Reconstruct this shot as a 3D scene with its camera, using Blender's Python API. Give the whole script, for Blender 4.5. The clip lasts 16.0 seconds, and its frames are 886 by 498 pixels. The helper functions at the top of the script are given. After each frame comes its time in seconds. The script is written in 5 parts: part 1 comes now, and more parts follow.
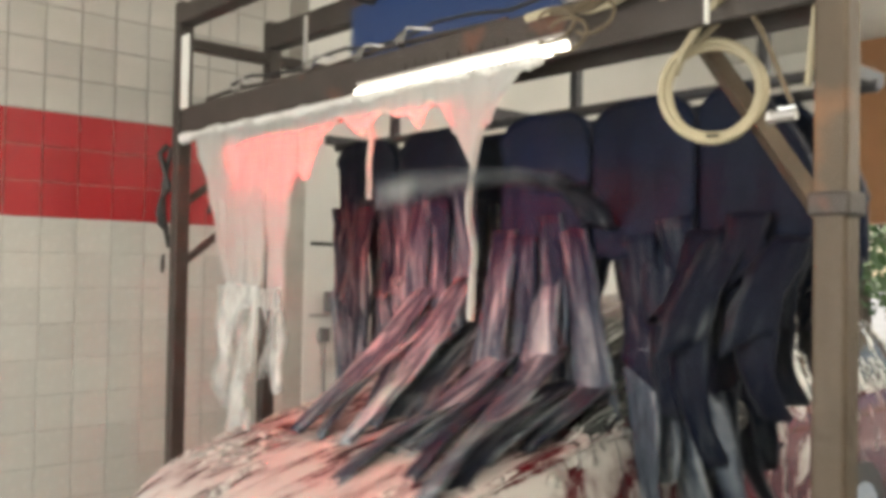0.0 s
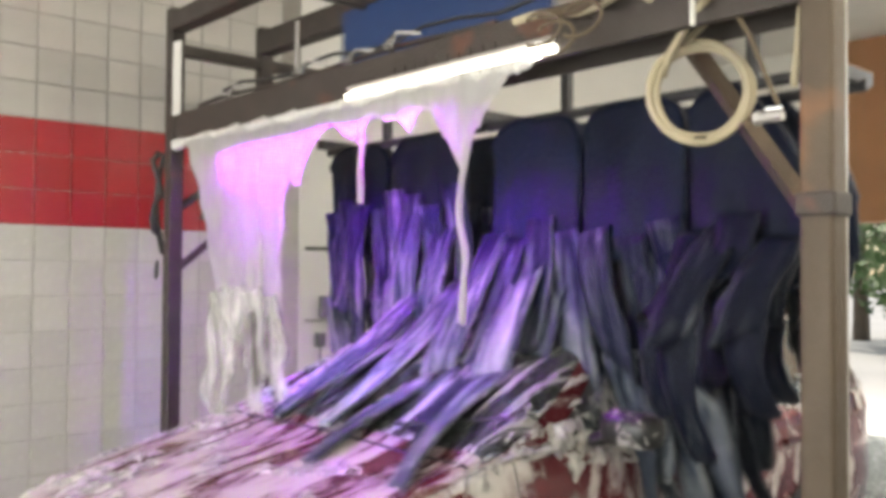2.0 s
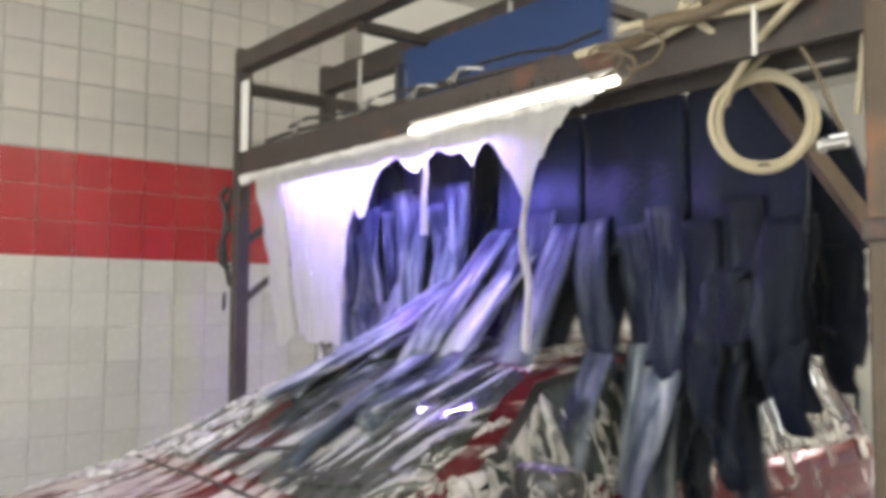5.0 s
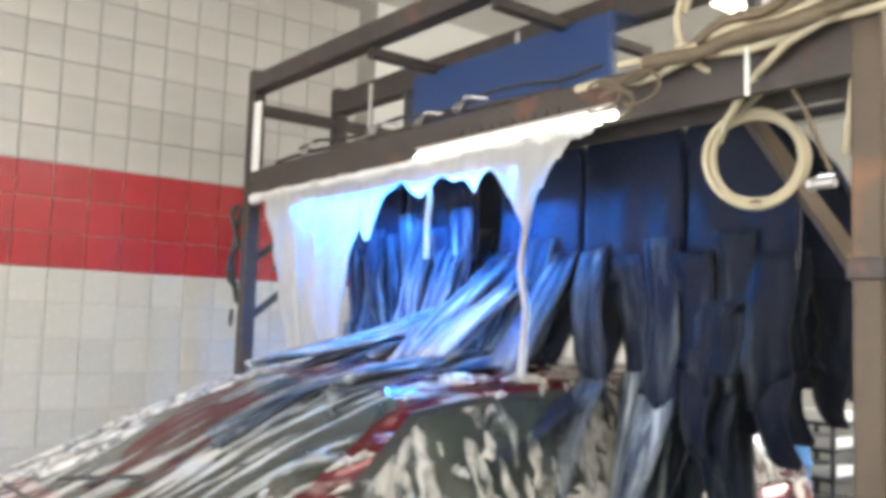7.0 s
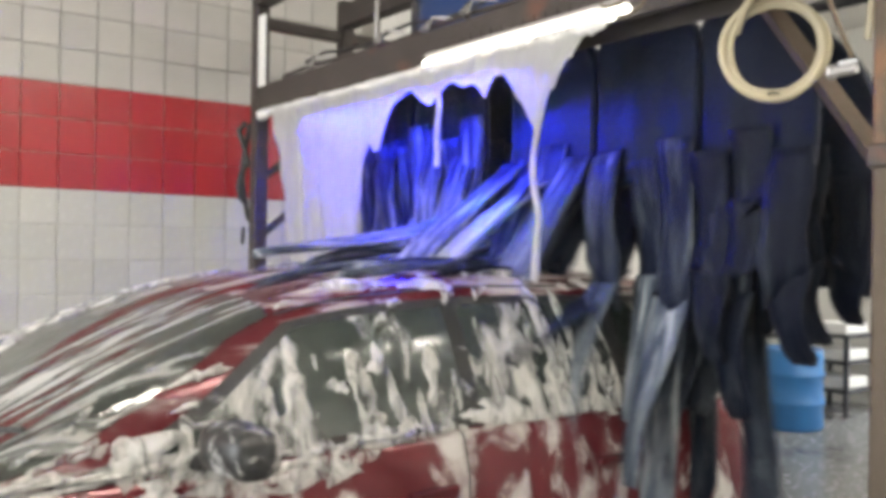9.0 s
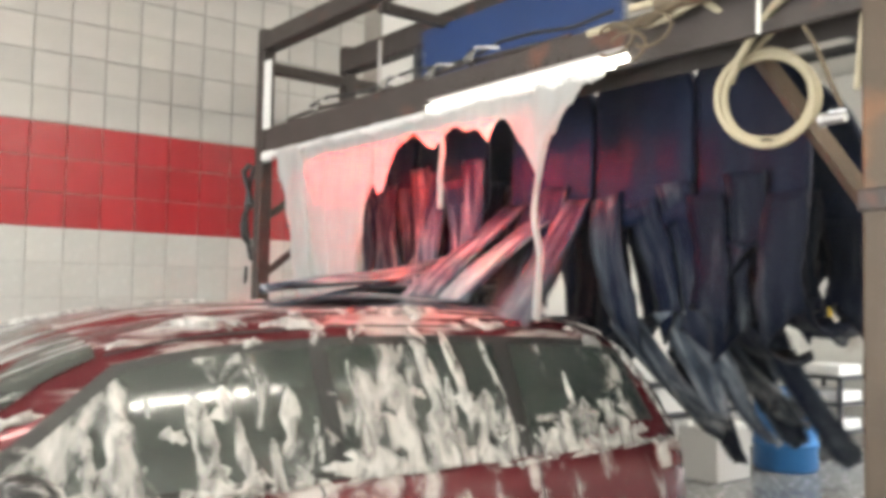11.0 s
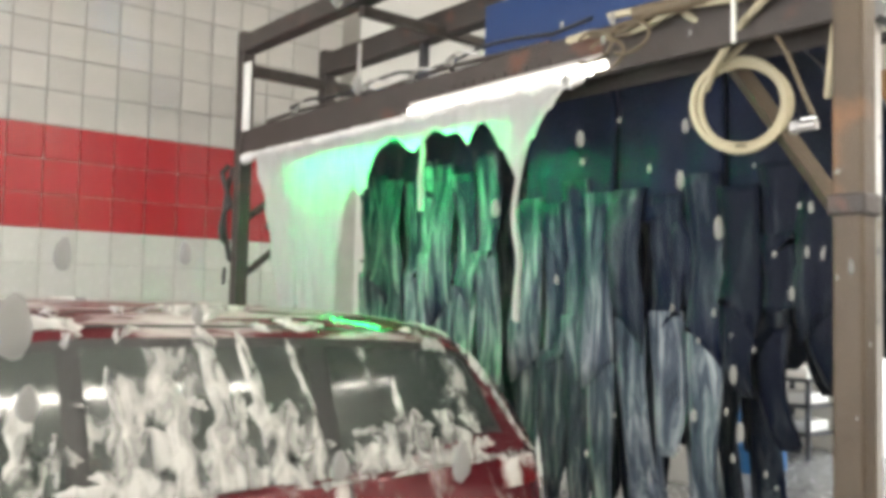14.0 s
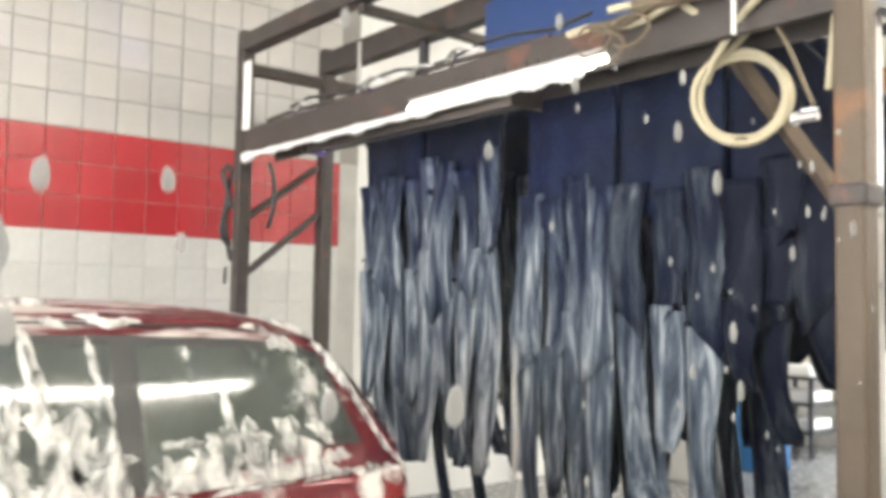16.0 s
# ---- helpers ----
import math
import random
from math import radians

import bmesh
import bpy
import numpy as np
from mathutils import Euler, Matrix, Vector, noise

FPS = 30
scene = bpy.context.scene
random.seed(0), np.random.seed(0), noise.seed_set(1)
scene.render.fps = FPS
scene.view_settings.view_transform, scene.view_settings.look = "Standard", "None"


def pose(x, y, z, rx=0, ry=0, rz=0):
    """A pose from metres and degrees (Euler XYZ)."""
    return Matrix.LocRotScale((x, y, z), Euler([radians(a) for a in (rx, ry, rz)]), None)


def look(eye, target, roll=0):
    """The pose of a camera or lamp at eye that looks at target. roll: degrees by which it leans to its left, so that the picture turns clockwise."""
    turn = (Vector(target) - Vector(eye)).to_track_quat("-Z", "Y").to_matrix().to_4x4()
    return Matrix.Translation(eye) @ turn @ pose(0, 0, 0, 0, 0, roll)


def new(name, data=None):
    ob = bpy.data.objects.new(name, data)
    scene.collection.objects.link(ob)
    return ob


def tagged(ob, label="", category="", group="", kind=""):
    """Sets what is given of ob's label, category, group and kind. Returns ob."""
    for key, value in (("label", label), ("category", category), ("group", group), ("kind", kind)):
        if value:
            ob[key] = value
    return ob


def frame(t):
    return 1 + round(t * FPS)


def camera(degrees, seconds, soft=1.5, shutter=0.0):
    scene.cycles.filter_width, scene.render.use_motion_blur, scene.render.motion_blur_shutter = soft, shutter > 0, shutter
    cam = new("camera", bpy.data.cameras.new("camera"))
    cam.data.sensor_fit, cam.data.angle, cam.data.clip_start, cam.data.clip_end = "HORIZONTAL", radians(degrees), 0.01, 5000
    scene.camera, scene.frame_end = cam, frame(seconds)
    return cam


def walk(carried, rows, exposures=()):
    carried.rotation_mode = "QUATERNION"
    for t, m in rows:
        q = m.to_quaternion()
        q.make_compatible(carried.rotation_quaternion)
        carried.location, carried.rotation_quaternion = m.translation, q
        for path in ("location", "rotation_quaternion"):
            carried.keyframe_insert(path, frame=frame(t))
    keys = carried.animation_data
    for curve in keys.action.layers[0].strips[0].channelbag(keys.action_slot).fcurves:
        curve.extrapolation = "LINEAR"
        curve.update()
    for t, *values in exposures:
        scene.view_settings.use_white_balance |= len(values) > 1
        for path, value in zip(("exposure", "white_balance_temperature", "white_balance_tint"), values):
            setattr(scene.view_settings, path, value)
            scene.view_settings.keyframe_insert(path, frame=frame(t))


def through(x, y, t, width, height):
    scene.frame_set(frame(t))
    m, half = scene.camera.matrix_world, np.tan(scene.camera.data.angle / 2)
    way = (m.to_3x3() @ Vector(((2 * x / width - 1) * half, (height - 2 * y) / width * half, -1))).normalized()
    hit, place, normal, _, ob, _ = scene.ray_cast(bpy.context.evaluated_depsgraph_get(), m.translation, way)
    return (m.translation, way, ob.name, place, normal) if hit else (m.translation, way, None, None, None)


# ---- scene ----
cam = camera(53.3, 16.0, soft=4.6, shutter=0.9)
PATH = [
    (0, (0.166, 0.133, 1.613), (1.509, 1.614, 1.659), 1.0),
    (0.5, (0.176, 0.129, 1.607), (1.518, 1.611, 1.663), 0.9),
    (1, (0.178, 0.131, 1.603), (1.517, 1.615, 1.672), 0.8),
    (1.5, (0.169, 0.127, 1.614), (1.511, 1.609, 1.675), 0.5),
    (2, (0.185, 0.115, 1.616), (1.53, 1.593, 1.669), 0.4),
    (2.5, (0.198, 0.123, 1.609), (1.55, 1.595, 1.658), 0.3),
    (3, (0.193, 0.131, 1.593), (1.558, 1.592, 1.644), 0.3),
    (3.5, (0.183, 0.125, 1.581), (1.548, 1.585, 1.637), 0.3),
    (4, (0.159, 0.113, 1.584), (1.526, 1.573, 1.634), 0.1),
    (4.5, (0.132, 0.108, 1.585), (1.452, 1.609, 1.679), -0.1),
    (4.7, (0.126, 0.105, 1.588), (1.407, 1.636, 1.71), -0.1),
    (6.8, (0.1, -0.002, 1.616), (1.293, 1.598, 1.748), 1.2),
    (7, (0.105, 0.009, 1.611), (1.331, 1.579, 1.785), 1.9),
    (7.5, (0.135, 0.056, 1.588), (1.378, 1.615, 1.746), 2.2),
    (8, (0.169, 0.064, 1.541), (1.383, 1.654, 1.572), 1.5),
    (8.2, (0.171, 0.062, 1.534), (1.402, 1.638, 1.531), 0.8),
    (10.3, (0.039, -0.013, 1.532), (1.219, 1.6, 1.611), 0.9),
    (10.5, (0.037, -0.014, 1.531), (1.244, 1.578, 1.63), 0.9),
    (11, (0.048, -0.007, 1.524), (1.27, 1.573, 1.628), 1.1),
    (11.5, (0.04, -0.014, 1.529), (1.255, 1.572, 1.626), 1.3),
    (12, (0.02, 0.003, 1.499), (1.243, 1.583, 1.594), 1.6),
    (12.5, (0.034, -0.004, 1.496), (1.253, 1.579, 1.582), 1.6),
    (13, (0.008, -0.013, 1.506), (1.282, 1.526, 1.603), 0.7),
    (13.5, (0.001, -0.009, 1.508), (1.284, 1.522, 1.603), 0.7),
    (14, (-0.007, -0.027, 1.514), (1.263, 1.514, 1.627), 1.3),
    (14.5, (-0.008, -0.041, 1.521), (1.267, 1.496, 1.634), 0.7),
    (15, (-0.002, -0.035, 1.518), (1.271, 1.504, 1.621), 0.3),
    (15.5, (0.002, -0.026, 1.515), (1.274, 1.513, 1.627), 0.9),
    (16, (0.002, -0.023, 1.49), (1.268, 1.52, 1.608), 1.0),
]
EXPOSURES = [(0, -0.12, 7000, 8), (2.5, -0.06, 6900, 8), (4.5, -0.15, 6800, 8), (7, 0.22, 6600, 10), (7.5, 0.14, 6600, 10), (8.2, 0.03, 6600, 10), (11, 0.28, 6500, 10), (12, 0.34, 6500, 10), (13.5, 0.14, 6500, 10), (14.5, 0.42, 6500, 10), (16, 0.76, 6500, 10)]
walk(cam, [(t, look(eye, target, roll)) for t, eye, target, roll in PATH], EXPOSURES)

# ---- world and lights ----
world = bpy.data.worlds.new("world")
scene.world = world
world.use_nodes = True
wn = world.node_tree.nodes
sky = wn.new("ShaderNodeTexSky")
sky.sky_type, sky.sun_disc = "NISHITA", False
sky.sun_elevation, sky.sun_rotation = radians(50), radians(70)
world.node_tree.links.new(sky.outputs[0], wn["Background"].inputs[0])
wn["Background"].inputs[1].default_value = 0.15
sun = new("sun", bpy.data.lights.new("sun", "SUN"))
sun.data.energy, sun.data.angle, sun.data.color = 5.0, radians(0.5), (1, 0.95, 0.88)
sun.matrix_world = look((0, 0, 10), (-3.0, -5.0, 0))
scene.view_settings.exposure = 0.0
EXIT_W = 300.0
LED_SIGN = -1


# ---- materials ----
def mat(name, color, rough=0.5, metal=0.0, vary=0.25, scale=8.0, bump=0.1, second=None, stain=0.0, island=0.0, spec=0.5):
    """Two-scale mottled surface: a base colour that wanders, optional stains of a second colour, fine relief."""
    m = bpy.data.materials.new(name)
    m.use_nodes = True
    n, l = m.node_tree.nodes, m.node_tree.links
    b = n["Principled BSDF"]
    tc = n.new("ShaderNodeTexCoord")
    n1 = n.new("ShaderNodeTexNoise"); n1.inputs["Scale"].default_value = scale; n1.inputs["Detail"].default_value = 5
    n2 = n.new("ShaderNodeTexNoise"); n2.inputs["Scale"].default_value = scale * 9; n2.inputs["Detail"].default_value = 3
    l.new(tc.outputs["Object"], n1.inputs["Vector"]); l.new(tc.outputs["Object"], n2.inputs["Vector"])
    mix = n.new("ShaderNodeMix"); mix.data_type = "RGBA"
    dark = [c * (1 - vary) for c in color]
    mix.inputs[6].default_value = (*dark, 1); mix.inputs[7].default_value = (*[min(1, c * (1 + vary * 0.6)) for c in color], 1)
    l.new(n1.outputs[0], mix.inputs[0])
    out = mix.outputs[2]
    if second:
        ramp = n.new("ShaderNodeValToRGB")
        ramp.color_ramp.elements[0].position, ramp.color_ramp.elements[1].position = 0.62 - stain, 0.72 - stain
        n3 = n.new("ShaderNodeTexNoise"); n3.inputs["Scale"].default_value = scale * 0.7; n3.inputs["Detail"].default_value = 8
        l.new(tc.outputs["Object"], n3.inputs["Vector"]); l.new(n3.outputs[0], ramp.inputs[0])
        mx = n.new("ShaderNodeMix"); mx.data_type = "RGBA"
        l.new(ramp.outputs[0], mx.inputs[0]); l.new(out, mx.inputs[6]); mx.inputs[7].default_value = (*second, 1)
        out = mx.outputs[2]
    if island:
        info = n.new("ShaderNodeObjectInfo")
        hsv = n.new("ShaderNodeHueSaturation")
        mr = n.new("ShaderNodeMapRange"); mr.inputs[3].default_value, mr.inputs[4].default_value = 1 - island, 1 + island
        l.new(info.outputs["Random"], mr.inputs[0]); l.new(mr.outputs[0], hsv.inputs["Value"]); l.new(out, hsv.inputs["Color"])
        out = hsv.outputs[0]
    l.new(out, b.inputs["Base Color"])
    rr = n.new("ShaderNodeMapRange"); rr.inputs[3].default_value, rr.inputs[4].default_value = max(0.02, rough - 0.12), min(1, rough + 0.12)
    l.new(n2.outputs[0], rr.inputs[0]); l.new(rr.outputs[0], b.inputs["Roughness"])
    b.inputs["Metallic"].default_value = metal
    b.inputs["Specular IOR Level"].default_value = spec
    if bump:
        bp = n.new("ShaderNodeBump"); bp.inputs["Strength"].default_value = bump; bp.inputs["Distance"].default_value = 0.01
        l.new(n2.outputs[0], bp.inputs["Height"]); l.new(bp.outputs[0], b.inputs["Normal"])
    return m


def glow(name, color, strength):
    m = bpy.data.materials.new(name)
    m.use_nodes = True
    b = m.node_tree.nodes["Principled BSDF"]
    b.inputs["Base Color"].default_value = (*[0.3 + 0.5 * c for c in color], 1)
    b.inputs["Emission Color"].default_value = (*color, 1)
    b.inputs["Emission Strength"].default_value = strength
    return m


# upper tiles: a darker, yellower white than the lower ones
TILE_U = mat("darker_white_square_tile", (0.45, 0.43, 0.395), 0.35, vary=0.22, scale=3, bump=0.04, island=0.08)
TILE_W = mat("white_glazed_tile", (0.57, 0.56, 0.52), 0.25, vary=0.12, scale=3, bump=0.03, island=0.05)
TILE_R = mat("red_glazed_tile", (0.38, 0.024, 0.030), 0.22, vary=0.15, scale=3, bump=0.03, island=0.06)
GROUT = mat("grey_grout", (0.30, 0.28, 0.25), 0.9, vary=0.4, scale=5)
WHITE = mat("white_wall_paint", (0.75, 0.74, 0.70), 0.5, vary=0.1, scale=2, second=(0.5, 0.47, 0.42), stain=-0.03)
CEIL = mat("ceiling_paint", (0.62, 0.60, 0.55), 0.7, vary=0.15, scale=2)
FLOOR = mat("wet_concrete", (0.25, 0.25, 0.24), 0.25, vary=0.35, scale=2, bump=0.2, second=(0.12, 0.12, 0.12), stain=0.05)
STEEL = mat("weathered_steel", (0.062, 0.050, 0.044), 0.55, 0.3, vary=0.45, scale=7, bump=0.2, second=(0.13, 0.06, 0.04), stain=0.0)
GALV = mat("galvanised_steel", (0.48, 0.46, 0.44), 0.4, 0.6, vary=0.3, scale=9, bump=0.15, second=(0.3, 0.22, 0.15), stain=-0.04)
RUST = mat("stained_post_steel", (0.095, 0.068, 0.045), 0.55, 0.3, vary=0.4, scale=4, bump=0.25, second=(0.20, 0.10, 0.05), stain=0.04)
CLOTH = mat("wet_navy_cloth", (0.0034, 0.0085, 0.030), 0.6, vary=0.7, scale=5, bump=0.6, island=0.3, spec=0.15)
BLUEBOX = mat("blue_painted_hood", (0.014, 0.045, 0.15), 0.45, vary=0.25, scale=4)
HOSE = mat("cream_hose", (0.47, 0.41, 0.28), 0.5, vary=0.25, scale=9)
BARREL = mat("blue_plastic", (0.02, 0.16, 0.42), 0.4, vary=0.2, scale=4)
RED_PAINT = mat("dark_red_car_paint", (0.10, 0.009, 0.014), 0.15, 0.2, vary=0.2, scale=3, bump=0.0)
BLACK = mat("black_trim", (0.02, 0.02, 0.02), 0.45, vary=0.3, scale=10)
GREY = mat("grey_plastic", (0.16, 0.16, 0.16), 0.5, vary=0.2, scale=10)
CHROME = mat("bright_metal", (0.7, 0.7, 0.7), 0.2, 1.0, vary=0.1, scale=10, bump=0.02)
PLY = mat("brown_plywood", (0.36, 0.17, 0.075), 0.6, vary=0.3, scale=3)
TUBE = glow("white_tube", (1.0, 0.97, 0.88), 9.0)
LAMP = glow("ceiling_tube", (1.0, 0.95, 0.85), 58.0)
LAMP_DIM = glow("dim_ceiling_tube", (1.0, 0.92, 0.78), 7.0)
GROUT_L = mat("pale_grout", (0.48, 0.47, 0.43), 0.9, vary=0.3, scale=5)
DARKMETAL = mat("dark_motor_paint", (0.05, 0.05, 0.055), 0.5, 0.2, vary=0.4, scale=8)
LEAF = mat("green_leaves", (0.09, 0.17, 0.04), 0.6, vary=0.5, scale=3, island=0.2)
BARK = mat("grey_bark", (0.16, 0.12, 0.09), 0.9, vary=0.4, scale=6)
YARD = mat("pale_concrete_yard", (0.55, 0.53, 0.50), 0.9, vary=0.2, scale=0.5)
AMBER = mat("amber_lens", (0.75, 0.28, 0.03), 0.2, vary=0.1, scale=8)
YELLOW = mat("yellow_label", (0.75, 0.55, 0.05), 0.5, vary=0.1, scale=8)


def foam_material(name, through=0.4, pale=1.0):
    """Wet soap foam: white, lumpy, lets light through."""
    m = bpy.data.materials.new(name)
    m.use_nodes = True
    n, l = m.node_tree.nodes, m.node_tree.links
    b, out = n["Principled BSDF"], n["Material Output"]
    tc = n.new("ShaderNodeTexCoord")
    mp = n.new("ShaderNodeMapping"); mp.inputs["Scale"].default_value = (1, 1, 0.35)
    nz = n.new("ShaderNodeTexNoise"); nz.inputs["Scale"].default_value = 14; nz.inputs["Detail"].default_value = 6
    l.new(tc.outputs["Object"], mp.inputs[0]); l.new(mp.outputs[0], nz.inputs["Vector"])
    mix = n.new("ShaderNodeMix"); mix.data_type = "RGBA"
    mix.inputs[6].default_value, mix.inputs[7].default_value = (0.62 * pale, 0.61 * pale, 0.58 * pale, 1), (0.88 * pale, 0.87 * pale, 0.84 * pale, 1)
    l.new(nz.outputs[0], mix.inputs[0]); l.new(mix.outputs[2], b.inputs["Base Color"])
    b.inputs["Roughness"].default_value = 0.45
    bp = n.new("ShaderNodeBump"); bp.inputs["Strength"].default_value = 0.5; bp.inputs["Distance"].default_value = 0.02
    l.new(nz.outputs[0], bp.inputs["Height"]); l.new(bp.outputs[0], b.inputs["Normal"])
    tr = n.new("ShaderNodeBsdfTranslucent"); l.new(mix.outputs[2], tr.inputs[0])
    ms = n.new("ShaderNodeMixShader"); ms.inputs[0].default_value = through
    l.new(b.outputs[0], ms.inputs[1]); l.new(tr.outputs[0], ms.inputs[2]); l.new(ms.outputs[0], out.inputs[0])
    return m


def soapy(name, color, rough, metal, stretch, cover, front=0.0, transmit=0.0, foam=(0.74, 0.72, 0.69)):
    """Car paint or glass with streaks of wash foam; cover: how much is foamed, front: how much more of it towards the nose."""
    m = bpy.data.materials.new(name)
    m.use_nodes = True
    n, l = m.node_tree.nodes, m.node_tree.links
    b = n["Principled BSDF"]
    tc = n.new("ShaderNodeTexCoord")
    masks = []
    for k, (sc, st) in enumerate(((1.0, stretch), (0.55, tuple(0.5 * c + 2 for c in stretch)))):
        mp = n.new("ShaderNodeMapping"); mp.inputs["Scale"].default_value = tuple(c * sc for c in st)
        mp.inputs["Location"].default_value = (3.1 * k, 1.7 * k, 0.4 * k)
        nz = n.new("ShaderNodeTexNoise"); nz.inputs["Scale"].default_value = 1.0; nz.inputs["Detail"].default_value = 7
        nz.inputs["Roughness"].default_value = 0.6; nz.inputs["Distortion"].default_value = 0.6
        l.new(tc.outputs["Object"], mp.inputs[0]); l.new(mp.outputs[0], nz.inputs["Vector"])
        masks.append(nz.outputs[0])
    add = n.new("ShaderNodeMath"); add.operation = "MULTIPLY_ADD"; add.inputs[1].default_value = 0.6
    l.new(masks[0], add.inputs[0])
    half = n.new("ShaderNodeMath"); half.operation = "MULTIPLY"; half.inputs[1].default_value = 0.4
    l.new(masks[1], half.inputs[0]); l.new(half.outputs[0], add.inputs[2])
    sep = n.new("ShaderNodeSeparateXYZ"); l.new(tc.outputs["Object"], sep.inputs[0])
    grad = n.new("ShaderNodeMapRange"); grad.inputs[1].default_value, grad.inputs[2].default_value = -2.6, -4.2
    grad.inputs[3].default_value, grad.inputs[4].default_value = 0.0, front
    l.new(sep.outputs[0], grad.inputs[0])
    ad2 = n.new("ShaderNodeMath"); l.new(add.outputs[0], ad2.inputs[0]); l.new(grad.outputs[0], ad2.inputs[1])
    ramp = n.new("ShaderNodeValToRGB")
    ramp.color_ramp.elements[0].position, ramp.color_ramp.elements[1].position = 0.60 - cover * 0.25, 0.71 - cover * 0.25
    l.new(ad2.outputs[0], ramp.inputs[0])
    mix = n.new("ShaderNodeMix"); mix.data_type = "RGBA"
    mix.inputs[6].default_value, mix.inputs[7].default_value = (*color, 1), (*foam, 1)
    l.new(ramp.outputs[0], mix.inputs[0]); l.new(mix.outputs[2], b.inputs["Base Color"])
    rr = n.new("ShaderNodeMapRange"); rr.inputs[3].default_value, rr.inputs[4].default_value = rough, 0.6
    l.new(ramp.outputs[0], rr.inputs[0]); l.new(rr.outputs[0], b.inputs["Roughness"])
    mm = n.new("ShaderNodeMapRange"); mm.inputs[3].default_value, mm.inputs[4].default_value = metal, 0.0
    l.new(ramp.outputs[0], mm.inputs[0]); l.new(mm.outputs[0], b.inputs["Metallic"])
    if transmit:
        b.inputs["Specular IOR Level"].default_value = 1.0
        tt = n.new("ShaderNodeMapRange"); tt.inputs[3].default_value, tt.inputs[4].default_value = transmit, 0.0
        l.new(ramp.outputs[0], tt.inputs[0]); l.new(tt.outputs[0], b.inputs["Transmission Weight"])
    bp = n.new("ShaderNodeBump"); bp.inputs["Strength"].default_value = 0.6; bp.inputs["Distance"].default_value = 0.012
    l.new(ramp.outputs[0], bp.inputs["Height"]); l.new(bp.outputs[0], b.inputs["Normal"])
    return m


def streaked_cloth(name, base, wet, top=0.0, pale=1.0):
    """Wet cloth ribbons with lengthwise streaks of foam."""
    m = bpy.data.materials.new(name)
    m.use_nodes = True
    n, l = m.node_tree.nodes, m.node_tree.links
    b = n["Principled BSDF"]
    tc, info = n.new("ShaderNodeTexCoord"), n.new("ShaderNodeObjectInfo")
    mp = n.new("ShaderNodeMapping"); mp.inputs["Scale"].default_value = (11, 19, 2.2)
    sh = n.new("ShaderNodeVectorMath")
    cm = n.new("ShaderNodeCombineXYZ"); l.new(info.outputs["Random"], cm.inputs[2])
    sc = n.new("ShaderNodeVectorMath"); sc.operation = "SCALE"; sc.inputs[3].default_value = 30
    l.new(cm.outputs[0], sc.inputs[0]); l.new(tc.outputs["Object"], mp.inputs[0])
    l.new(mp.outputs[0], sh.inputs[0]); l.new(sc.outputs[0], sh.inputs[1])
    nz = n.new("ShaderNodeTexNoise"); nz.inputs["Scale"].default_value = 1; nz.inputs["Detail"].default_value = 8; nz.inputs["Roughness"].default_value = 0.64; nz.inputs["Distortion"].default_value = 0.5
    l.new(sh.outputs[0], nz.inputs["Vector"])
    amount = n.new("ShaderNodeMath"); amount.operation = "MULTIPLY_ADD"; amount.inputs[1].default_value, amount.inputs[2].default_value = 0.06, wet - 0.03
    l.new(info.outputs["Random"], amount.inputs[0])
    sep = n.new("ShaderNodeSeparateXYZ"); l.new(tc.outputs["Object"], sep.inputs[0])
    low = n.new("ShaderNodeMapRange"); low.inputs[1].default_value, low.inputs[2].default_value = 0.0, -0.5
    low.inputs[3].default_value, low.inputs[4].default_value = top, 0.02
    l.new(sep.outputs[2], low.inputs[0])
    add0 = n.new("ShaderNodeMath"); l.new(nz.outputs[0], add0.inputs[0]); l.new(low.outputs[0], add0.inputs[1])
    add = n.new("ShaderNodeMath"); l.new(add0.outputs[0], add.inputs[0]); l.new(amount.outputs[0], add.inputs[1])
    ramp = n.new("ShaderNodeValToRGB")
    ramp.color_ramp.elements[0].position, ramp.color_ramp.elements[0].color = 0.46, (*base, 1)
    ramp.color_ramp.elements[1].position, ramp.color_ramp.elements[1].color = 0.80, (0.52 * pale, 0.55 * pale, 0.57 * pale, 1)
    e = ramp.color_ramp.elements.new(0.60); e.color = (0.085 * pale, 0.105 * pale, 0.135 * pale, 1)
    l.new(add.outputs[0], ramp.inputs[0]); l.new(ramp.outputs[0], b.inputs["Base Color"])
    b.inputs["Roughness"].default_value = 0.5
    b.inputs["Specular IOR Level"].default_value = 0.10
    bp = n.new("ShaderNodeBump"); bp.inputs["Strength"].default_value = 0.6; bp.inputs["Distance"].default_value = 0.015
    l.new(nz.outputs[0], bp.inputs["Height"]); l.new(bp.outputs[0], b.inputs["Normal"])
    return m


FOAM = foam_material("soap_foam", 0.55, 0.92)
FOAM_D = foam_material("dense_soap_foam", 0.1)
FOAM_C = foam_material("lacy_soap_foam", 0.1, 0.9)
cn, cl = FOAM_C.node_tree.nodes, FOAM_C.node_tree.links
c_out, c_tc, c_nz, c_ramp = cn["Material Output"], cn["Texture Coordinate"], cn.new("ShaderNodeTexNoise"), cn.new("ShaderNodeValToRGB")
c_map = cn.new("ShaderNodeMapping"); c_map.inputs["Scale"].default_value = (20, 20, 6)
c_nz.inputs["Scale"].default_value, c_nz.inputs["Detail"].default_value, c_nz.inputs["Distortion"].default_value = 1.0, 6, 0.8
